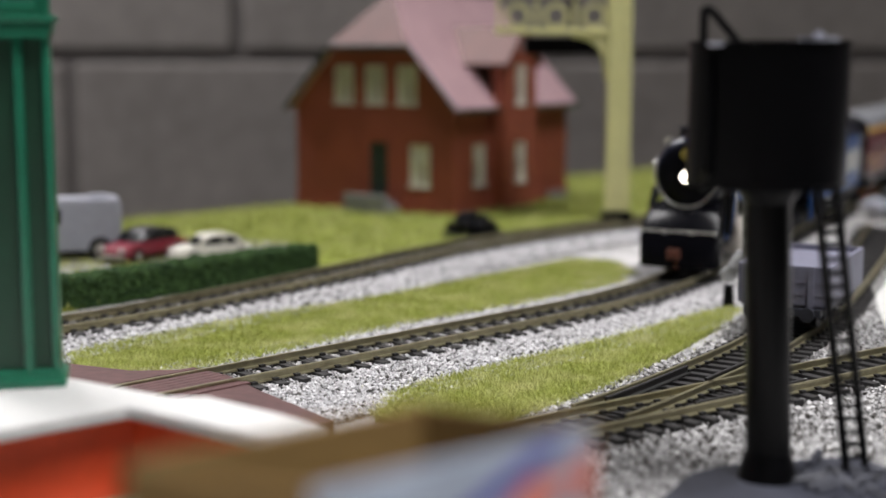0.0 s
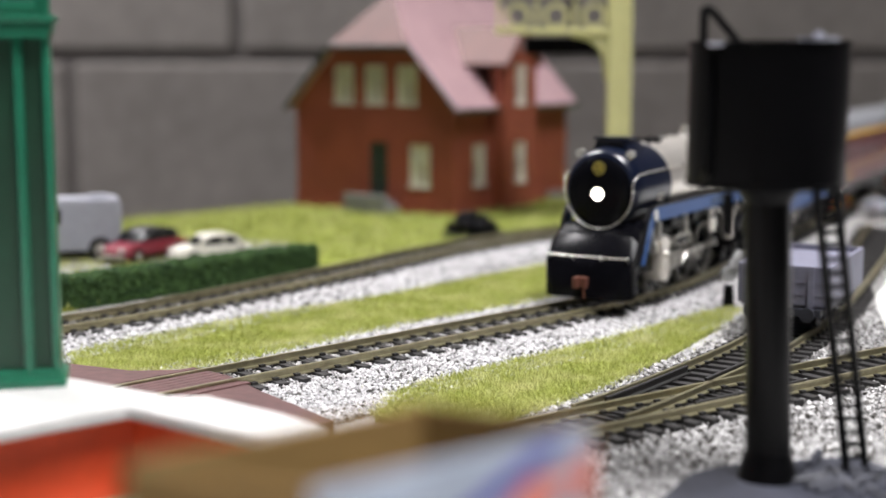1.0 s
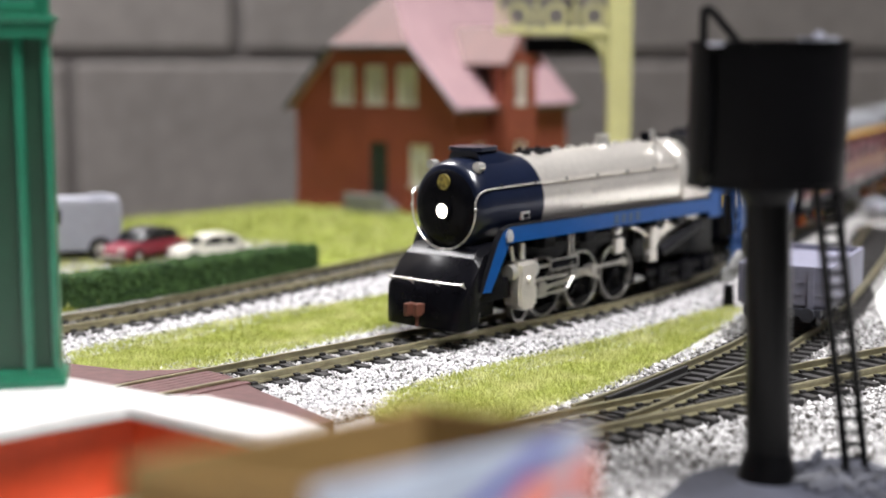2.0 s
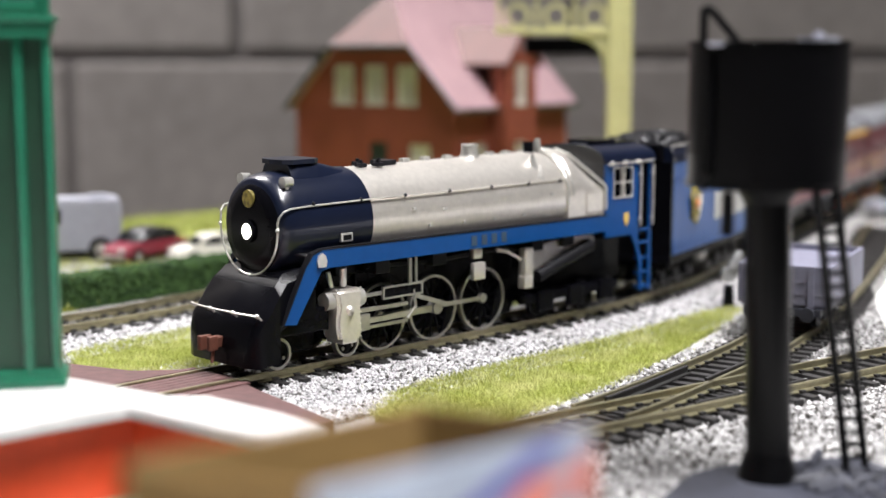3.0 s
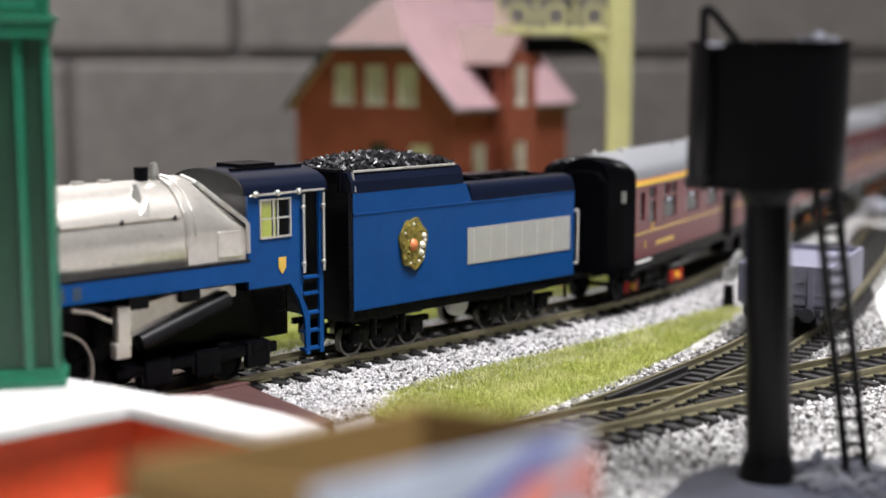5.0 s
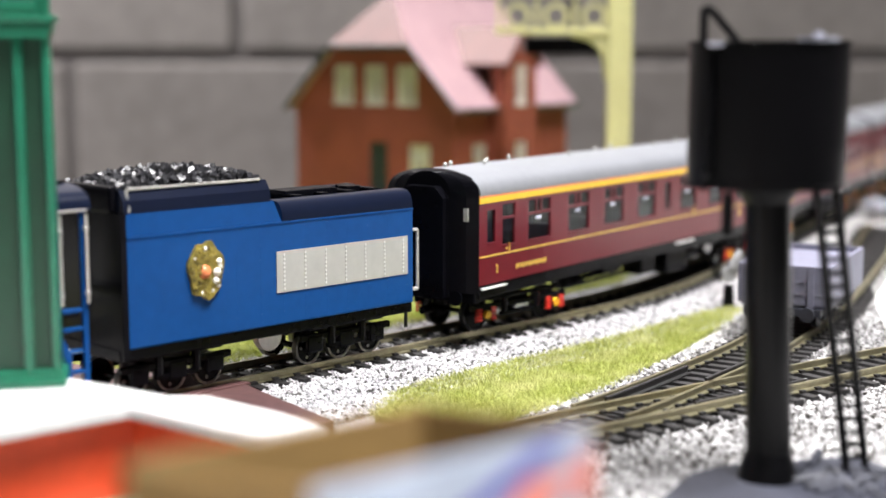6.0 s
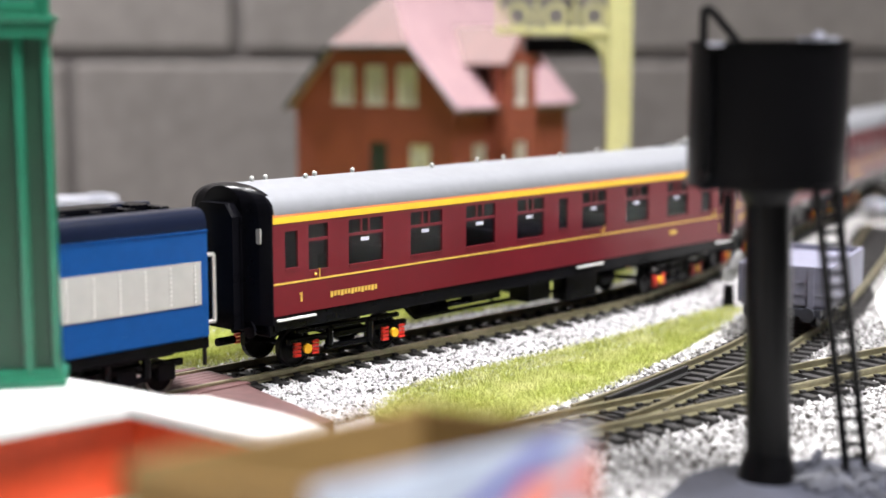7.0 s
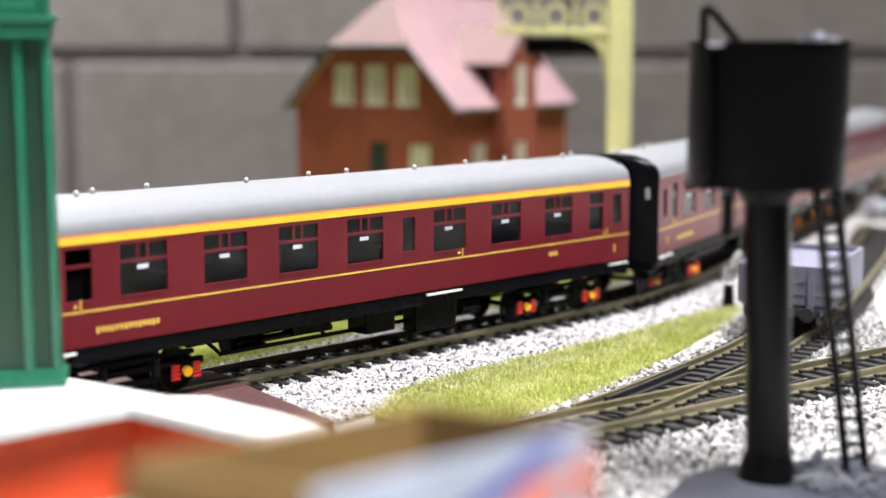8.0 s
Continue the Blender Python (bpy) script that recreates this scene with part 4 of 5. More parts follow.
    tube(bm, [(4.4, -13.2, 41), (4.1, -13.6, 43.0), (2.8, -13.9, 44.5), (0.2, -14.1, 45.3), (-6, -14.2, 45.6), (-30, -14.2, 45.9)], 0.3)
    for y in (-13.4, 0, 13.4):
        ball(bm, (4.5, y, 39.6 if y else 26.2), 0.6, 8, 6)
    part("front_handrail", bm, "bright", sb, "silver handrail", smooth=True)
    bm = B()
    tube(bm, [(-30, 14.2, 45.9), (-118, 14.3, 46.4)], 0.25)
    tube(bm, [(-30, -14.2, 45.9), (-118, -14.3, 46.4)], 0.25)
    part("boiler_handrail", bm, "steel", e, "thin handrail along the boiler")
    bm = B()
    for x in (-8, -26, -44, -63, -82, -100, -116):
        for s in (-1, 1):
            ball(bm, (x, s * 14.2, 46.1), 0.62, 8, 6)
    part("handrail_knob", bm, "graphite", e, smooth=True)
    # marker lamps and the smoke casing on top
    for s in (-1, 1):
        bm = B()
        rod(bm, (-3.5, s * 9.8, 52.2), (-0.2, s * 9.8, 52.2), 1.4, 12, 1.6)
        rod(bm, (-2, s * 9.6, 50), (-2, s * 9.8, 52.2), 0.7, 8)
        part("marker_lamp", bm, "bright", e, "white metal marker lamp", smooth=True)
    secs = []
    for x, w, z in ((-31, 4.6, 53.8), (-25, 5.8, 54.8), (-17, 6.3, 56.6), (-8, 6.3, 56.8), (-6, 5.8, 56.8)):
        secs.append([(x, -w - 2, 50.5), (x, -w, z - 1), (x, -w + 1.5, z), (x, w - 1.5, z), (x, w, z - 1), (x, w + 2, 50.5)])
    ch = part("chimney_casing", loft(B(), secs), "navy", e, "dark blue chimney casing", smooth=True)
    bm = B()
    prism(bm, [(-4.4, -4.6), (-3.4, 0), (-4.4, 4.6), (-6.6, 7.0), (-15, 6.6), (-17.6, 4.8), (-17.6, -4.8), (-15, -6.6), (-6.6, -7.0)], 56.6, 57.9, "z")
    part("chimney_lip", bm, "navy", ch, "dark blue chimney top plate")
    bm = B()
    for x, y in ((-36, 3), (-39, -2), (-42, 4), (-46, 0)):
        rod(bm, (x - 2, y, 54.6), (x + 2, y, 54.9), 0.7, 7)
        rod(bm, (x, y, 54), (x, y, 56.3), 0.6, 7)
    box(bm, -51, -45, -3, 3, 54, 55.6, 0.3)
    part("top_feed_valve", bm, "graphite", e)
    # dome, turret, whistle, safety valves
    bm = B()
    rod(bm, (-86.5, 0, 53), (-86.5, 0, 55.2), 4.2, 20, 3.1)
    rod(bm, (-86.5, 0, 55.2), (-86.5, 0, 58.2), 3.0, 20, 2.5)
    ring(bm, (-86.5, 0, 58.2), (0, 0, 1), 1.6, 2.8, 0.7, 20)
    part("dome", bm, "bright", e, "small silver dome", smooth=True)
    bm = B()
    rod(bm, (-107.5, 9.4, 49.0), (-107.5, 9.0, 54.6), 2.0, 12, 0.7)
    tube(bm, [(-110, 10.6, 50.6), (-106.5, 12.8, 47.4), (-104.6, 10.4, 49.6)], 0.45)
    tube(bm, [(-110, 10.6, 50.6), (-108.6, 13.2, 46.6), (-106.5, 12.8, 47.4)], 0.45)
    part("regulator_cover", bm, "bright", e, "silver turret fitting", smooth=True)
    bm = B()
    rod(bm, (-118, 2, 53.5), (-118, 2, 56), 1.1, 10)
    rod(bm, (-118, 2, 56), (-118, 2, 59.2), 1.5, 10, 0.9)
    part("whistle", bm, "bright", e, smooth=True)
    part("air_pump", rod(B(), (-114.6, 1, 54), (-114.6, 1, 58.2), 1.9, 14), "frame_black", e, "black pump on the boiler top", smooth=True)
    bm = B()
    for x in (-57, -66, -76, -96, -104):
        box(bm, x - 1.6, x + 1.6, -1, 1, 54, 55.6, 0.2)
    part("sand_hatch", bm, "bright", e)
    bm = B()
    for x, z in ((-47, 42), (-54, 36.5), (-60, 41), (-69, 36.2), (-83, 36.2), (-97, 36.2), (-111, 42)):
        y = math.sqrt(max(1, 15.0 ** 2 - (z - 39.6) ** 2))
        box(bm, x - 0.6, x + 0.6, y - 0.4, y + 0.5, z - 0.4, z + 0.4)
    part("washout_plug", bm, "bright", e)
    box_bm = B()
    box(box_bm, -22, -17.5, 13.6, 15.2, 34.6, 37.2, 0.3)
    plate = part("builder_plate", box_bm, "bright", sb, "small silver-rimmed plate")
    part("plate_face", box(B(), -21.2, -18.3, 14.9, 15.5, 35.2, 36.6), "frame_black", plate, "black plate face")
    # blue running boards with the diagonal down to the pilot
    for s in (-1, 1):
        bm = B()
        prism(bm, [(-138, 27.6), (-138, 33.0), (-8.5, 33.6), (-5.0, 32.4), (-2.4, 29.4), (5.6, 14.2), (1.2, 13.8), (-8.2, 27.6), (-11, 28.3)], s * 16.2, s * 17.2, "y")
        rb = part("running_board", bm, "blue", e, "royal blue running board skirt")
        bm = B()
        prism(bm, [(-138, 32.9), (-138, 33.4), (-8.4, 34.0), (-4.7, 32.8), (-2.1, 29.7), (5.9, 14.3), (5.6, 14.1), (-2.5, 29.3), (-5.1, 32.3), (-8.5, 33.5)], s * 15.6, s * 17.35, "y")
        part("trim_line", bm, "graphite", rb)
        bm = B()
        for i in range(4):
            box(bm, -86 + i * 4.6, -83.6 + i * 4.6, s * 17.25 - 0.12, s * 17.25 + 0.12, 28.9, 32.0)
        part("number_bars", bm, "faded", rb)
        bm = B()
        prism(bm, [(-9.4, 28.8), (-6.6, 28.8), (-6.2, 30.4), (-6.8, 32.0), (-8.0, 32.8), (-9.2, 32.0), (-9.8, 30.4)], s * 17.0, s * 17.9, "y")
        part("crest", bm, "bright", rb, "small silver-gilt crown crest")
        bm = B()
        box(bm, -137, -14, s * 10 if s > 0 else s * 16.2, s * 16.2 if s > 0 else s * 10, 31.6, 32.6)
        part("footplate", bm, "graphite", e)
    # pilot: a dark streamlined front
    secs = []
    for x, w, z0, z1 in ((-8, 14.6, 15, 29), (3.0, 15.6, 13.6, 27.6), (6.4, 16.6, 12.4, 24.6), (6.8, 16.8, 4.0, 24.2), (10.0, 16.9, 3.6, 19.8), (12.6, 16.6, 3.2, 17.0), (14.6, 15.2, 3.0, 13.2), (15.8, 12.0, 3.0, 7.5)):
        secs.append([(x, -w, z0), (x, -w, z1 - 2.2), (x, -w + 2.4, z1), (x, w - 2.4, z1), (x, w, z1 - 2.2), (x, w, z0)])
    pl = part("pilot", loft(B(), secs), "frame_black", e, "dark blue streamlined pilot", smooth=True)
    bm = B()
    tube(bm, [(13.6, -15.4, 17.4), (14.6, -5.4, 17.4), (14.6, 5.4, 17.4), (13.6, 15.4, 17.4)], 0.26)
    for x, y in ((13.6, -15.4), (14.6, -5.4), (14.6, 5.4), (13.6, 15.4)):
        ball(bm, (x, y, 17.4), 0.6, 8, 6)
        rod(bm, (x, y, 17.4), (x - 2.2, y, 15.6), 0.3, 6)
    part("pilot_handrail", bm, "bright", pl, "silver handrail on the pilot", smooth=True)
    bm = B()
    box(bm, 13.5, 18.0, -1.5, 1.5, 7.5, 10.5, 0.4)
    box(bm, 17.5, 21.5, -2.3, -0.6, 7, 11, 0.4)
    box(bm, 17.5, 20.5, 0.9, 2.4, 7, 11, 0.4)
    tube(bm, [(18, 0.6, 7), (19, 1.2, 3.6)], 0.5)
    part("coupler", bm, "copper", e, "rust-coloured knuckle coupler")
    # chassis, cylinders, rods
    bm = B()
    box(bm, -160, -4, -5.6, 5.6, 9, 26, 0.5)
    box(bm, -100, -30, -6.8, 6.8, 3.2, 24, 0.5)
    box(bm, -137, -20, -9.5, 9.5, 24, 30, 0.5)
    part("main_frame", bm, "frame_black", e)
    bm = B()
    box(bm, -14, 6.6, -6.6, 6.6, 3.4, 14, 0.5)
    box(bm, -13, 6.4, -14.6, 14.6, 10.2, 17, 0.6)
    part("cylinder_saddle", bm, "frame_black", e, "black casting behind the pilot")
    bm = B()
    for x in (-34, -58, -104, -120):
        box(bm, x - 3, x + 3, 6, 15, 24, 29, 0.4)
        box(bm, x - 3, x + 3, -15, -6, 24, 29, 0.4)
    for s in (-1, 1):
        tube(bm, [(-30, s * 11.5, 26), (-60, s * 12, 25), (-90, s * 11.5, 26), (-118, s * 12.5, 20)], 0.7)
    part("brake_gear", bm, "graphite", e)
    for s in (-1, 1):
        a, b = sorted((s * 10.0, s * 17.6))
        bm = B()
        prism(bm, [(-13.6, 21.4), (-14.4, 17), (-13.6, 12), (-14.6, 6.6), (-22.2, 6.2), (-23.6, 8.6), (-23.0, 15), (-23.8, 21.4)], a, b, "y")
        bmesh.ops.bevel(bm, geom=bm.edges[:], offset=0.9, segments=3, affect="EDGES")
        for k in range(9):
            ball(bm, (-14.7, s * 17.55, 7.6 + 1.75 * k), 0.3, 6, 4)
            ball(bm, (-22.6, s * 17.55, 7.6 + 1.75 * k), 0.3, 6, 4)
        ball(bm, (-18.4, s * 17.4, 15.4), 1.5, 10, 6)
        box(bm, -21.5, -15.5, a, b, 5.8, 8, 0.8)
        cy = part("cylinder", bm, "steel", e, "silver cylinder block", smooth=True)
        bm = B()
        rod(bm, (-18.5, s * 14.5, 22), (-18.5, s * 14.5, 27.2), 1.1, 10)
        rod(bm, (-14.5, s * 14.0, 22), (-13.2, s * 14.0, 26.5), 0.7, 8)
        rod(bm, (-25.8, s * 14, 18.2), (-11.4, s * 14, 18.2), 2.6, 14)
        part("valve_chest", bm, "bright", cy, smooth=True)
        bm = B()
        box(bm, -44, -24.5, s * 14.6 - 0.6, s * 14.6 + 0.6, 13.6, 14.7)
        box(bm, -44, -24.5, s * 14.6 - 0.6, s * 14.6 + 0.6, 8.6, 9.4)
        rod(bm, (-36, s * 14, 11), (-24, s * 14, 11), 0.7, 8)
        rod(bm, (-48, s * 14.6, 18.4), (-25, s * 14.2, 18.2), 0.6, 8)
        part("slide_bar", bm, "rodmetal", e, "bright metal slide bars")
        bm = B()
        for z in (16.4, 19.6):
            box(bm, -50, -33.5, s * 15.2 - 0.4, s * 15.2 + 0.4, z, z + 0.5)
        for x in (-50, -34):
            box(bm, x, x + 0.6, s * 15.2 - 0.4, s * 15.2 + 0.4, 16.4, 20.1)
        tube(bm, [(-45, s * 15, 27.5), (-45, s * 15, 19.8)], 0.7)
        tube(bm, [(-48, s * 14.6, 27.5), (-48, s * 14.6, 20)], 0.5)
        tube(bm, [(-46.5, s * 15, 18), (-47.5, s * 15, 13), (-44, s * 15, 9.5)], 0.5)
        part("link_frame", bm, "rodmetal", e, "bright metal valve link frame")
        part("valve_link", box(B(), -49.4, -34, s * 15.0 - 0.4, s * 15.0 + 0.2, 16.9, 19.6), "frame_black", e, "black expansion link")
        bm = B()
        box(bm, -76.8, -71.2, s * 16.2 - 1, s * 16.2 + 0.8, 18.0, 23.5, 0.7)
        box(bm, -76, -72, s * 15.4 - 1, s * 15.4 + 0.8, 24.5, 27.6, 0.5)
        part("lubricator", bm, "steel", e, "small silver lubricator box", smooth=True)
        bm = B()
        box(bm, -101, -97, s * 14.6 - 2, s * 14.6 + 1.4, 15, 25.5, 0.8)
        box(bm, -100.4, -96, s * 15.2 - 2, s * 15.2 + 1.2, 12.5, 16.5, 0.6)
        tube(bm, [(-85, s * 14, 26), (-90, s * 14.5, 25), (-96, s * 14.5, 22)], 0.6)
        prism(bm, [(-102, 24.5), (-118, 26.5), (-136, 26.5), (-136, 23.5), (-120, 22), (-103, 17)], min(s * 9, s * 13), max(s * 9, s * 13), "y")
        part("ashpan", bm, "steel", e, "dull silver ashpan side", smooth=True)
        bm = B()
        rod(bm, (-104, s * 14.6, 15.5), (-132, s * 14.6, 23.5), 2.2, 12)
        part("booster_pipe", bm, "graphite", e, smooth=True)
    # trailing truck
    bm = B()
    for s in (-1, 1):
        box(bm, -150, -98, s * 12.2 - 1, s * 12.2 + 1, 6.5, 9.5, 0.6)
        for x in (-110, -126, -143):
            box(bm, x - 4, x + 4, s * 12.8 - 1.2, s * 12.8 + 1.2, 3.4, 10.5, 0.8)
    box(bm, -148, -98, -11, 11, 8, 10)
    part("trailing_truck", bm, "frame_black", e)
    for x in (1.6, -24.6):
        wheel("pilot_wheel", e, x, 4.7, GAUGE, 0.8)
    for x in (-38.4, -60.8, -83.4):
        wheel("driving_wheel", e, x, DRIVER, GAUGE, 0.75, 14, phase=PHASE)
    for x in (-112, -135):
        wheel("trailing_wheel", e, x, 5.4, GAUGE, 0.8, rim_mat="graphite")
    # cab
    for s in (-1, 1):
        a, b = sorted((s * 15.9, s * 16.9))
        bm = B()
        box(bm, -156, -137.6, a, b, 25.4, 38.6)
        box(bm, -141.6, -137.6, a, b, 38.6, 50.5)
        box(bm, -156, -152.2, a, b, 38.6, 50.5)
        box(bm, -152.2, -141.6, a, b, 48.8, 50.5)
        cs = part("cab_side", bm, "blue", e, "royal blue cab side")
        bm = B()
        for x0, x1, z0, z1 in ((-152.4, -151.9, 38.4, 49), (-141.9, -141.4, 38.4, 49), (-147.9, -147.4, 38.4, 49), (-146.4, -145.9, 38.4, 49), (-152.4, -141.4, 38.4, 38.9), (-152.4, -141.4, 43.5, 43.95), (-152.4, -141.4, 48.5, 49.0)):
            box(bm, x0, x1, s * 16.95 - 0.35, s * 16.95 + 0.35, z0, z1)
        part("cab_window_frame", bm, "bright", cs, "silver window frame")
        bm = B()
        prism(bm, [(-150.4, 33.0), (-147.8, 33.0), (-147.8, 30.2), (-149.1, 28.4), (-150.4, 30.2)], s * 16.95 - 0.2, s * 16.95 + 0.2, "y")
        part("shield", bm, "gold", cs, "small gilt shield")
        bm = B()
        prism(bm, [(-152, 25.6), (-156.4, 25.6), (-156.4, 21), (-159, 16), (-159, 5), (-157.6, 5), (-157.2, 15), (-155, 21)], s * 16.4 - 0.5, s * 16.4 + 0.5, "y")
        box(bm, -164, -162.6, s * 16.4 - 0.5, s * 16.4 + 0.5, 5, 50)
        box(bm, -156.6, -155.6, s * 16.4 - 0.5, s * 16.4 + 0.5, 25, 50)
        for z in (6, 11, 16, 21.5, 26):
            box(bm, -164, -157, s * 16 - 1.5, s * 16 + 0.8, z, z + 0.7)
        part("cab_steps", bm, "blue", e, "royal blue ladder steps")
        bm = B()
        for x in (-156.4, -163.6):
            rod(bm, (x, s * 17.8, 28), (x, s * 17.8, 49.5), 0.45, 6)
            for z in (30.5, 46):
                ball(bm, (x, s * 17.6, z), 0.8, 8, 6)
        tube(bm, [(-138, s * 17.6, 50.2), (-164, s * 17.6, 50.4)], 0.35)
        for x in (-140, -147.5, -155):
            ball(bm, (x, s * 17.6, 50.4), 0.9, 8, 6)
        part("cab_handrail", bm, "bright", cs, "silver handrail", smooth=True)
    bm = B()
    outline = [(17.2, 50.2)] + [(17.2 * math.cos(a), 50.4 + 6.2 * math.sin(a) ** 0.7) for a in np.linspace(0.15, math.pi - 0.15, 17)] + [(-17.2, 50.2)]
    prism(bm, outline, -165.5, -136.4, "x")
    cr = part("cab_roof", bm, "navy", e, "dark blue arched cab roof", smooth=True)
    part("cab_front", prism(B(), [(y * 0.985, 49.6 + (z - 49.6) * 0.97) for y, z in outline], -136.3, -135.8, "x"), "tyre", cr, "dull black cab front")
    bm = B()
    box(bm, -156, -144, -6, 6, 56.2, 57.6, 0.4)
    box(bm, -164, -139, 6.8, 7.8, 55.6, 56.8)
    part("roof_hatch", bm, "frame_black", cr)
    bm = B()
    box(bm, -139, -137.8, -15.9, 15.9, 26, 50.3)
    box(bm, -162, -138, -15.5, 15.5, 24.6, 25.8)
    box(bm, -146, -139, -9, 9, 26, 44, 1)
    part("cab_interior", bm, "graphite", e)
    return e


loco = build_loco()


def build_rods():
    out = []
    for s in (-1, 1):
        bm = B()
        y = s * 12.6
        for x in (-38.4, -60.8, -83.4):
            rod(bm, (x - CRANK, y - 0.8, 0), (x - CRANK, y + 0.8, 0), 1.5, 12)
        box(bm, -22.6, 22.4, y - 0.4, y + 0.4, -0.6, 0.6)
        out.append((part("side_rod", bm, "rodmetal", loco, "bright metal coupling rod"), s))
    for s in (-1, 1):
        y = s * 14.2
        bm = B()
        prism(bm, [(0, -1.1), (0, 1.1), (ROD, 0.7), (ROD, -0.7)], y - 0.5, y + 0.5, "y")
        rod(bm, (0, y - 1.2, 0), (0, y + 1.2, 0), 2.0, 14)
        rod(bm, (ROD, y - 0.9, 0), (ROD, y + 0.9, 0), 1.3, 10)
        out.append((part("main_rod", bm, "rodmetal", loco, "bright metal connecting rod"), s))
        bm = B()
        box(bm, -2.2, 2.2, y - 1.1, y + 1.1, -2.6, 2.6, 0.5)
        rod(bm, (0, y, 0), (9, y, 0), 0.6, 8)
        out.append((part("crosshead", bm, "rodmetal", loco, "bright metal crosshead"), s))
        bm = B()
        prism(bm, [(0, -0.7), (0, 0.7), (14, 5.2), (14.4, 4.0)], s * 15.6 - 0.4, s * 15.6 + 0.4, "y")
        out.append((part("return_crank_rod", bm, "rodmetal", loco), s))
    return out


RODS = build_rods()


def bogie(parent, x, axles, r, half, long, colour=False):
    """A bogie with its own side frames, and its wheels in it."""
    bm = B()
    for s in (-1, 1):
        a, b = sorted((s * (half - 1.2), s * (half + 0.4)))
        box(bm, -long / 2, long / 2, a, b, 7.6, 9.6, 0.4)
        box(bm, -long / 2 + 3, long / 2 - 3, a, b, 10.6, 12.0, 0.4)
        for ax in axles:
            box(bm, ax - 2.8, ax + 2.8, a, b + (0.3 if s > 0 else 0), 4.2, 9.0, 0.5)
        for g in (-long * 0.17, long * 0.17):
            rod(bm, (g, s * half, 6), (g, s * half, 11), 1.3, 8)
        box(bm, -long * 0.2, long * 0.2, a, b, 4.6, 6.2, 0.4)
    box(bm, -5, 5, -half + 1, half - 1, 8, 11.5)
    b_ob = part("bogie", bm, "frame_black", parent, "black bogie", at=spot(x, 0, 0))
    BOGIES.append((b_ob, parent, x))
    for ax in axles:
        w = wheel("wheelset", b_ob, ax, r, GAUGE, 0.7, rim_mat="graphite" if colour else "dull_tyre")
        if colour:
            for s in (-1, 1):
                y = s * (half + 0.5)
                bm = B()
                for dx in (-3.3, 3.3):
                    for z in (4.6, 5.7, 6.8, 7.9):
                        box(bm, ax + dx - 1.2, ax + dx + 1.2, y - 0.5, y + 0.6, z - 0.4, z + 0.4, 0.12)
                part("axle_spring", bm, "axle_red", b_ob, "bright red axle springs")
                part("axlebox", rod(B(), (ax, y - 0.6, 6.4), (ax, y + 1.3, 6.2), 1.4, 12), "axle_yellow", b_ob, "yellow axlebox cover")
    return b_ob


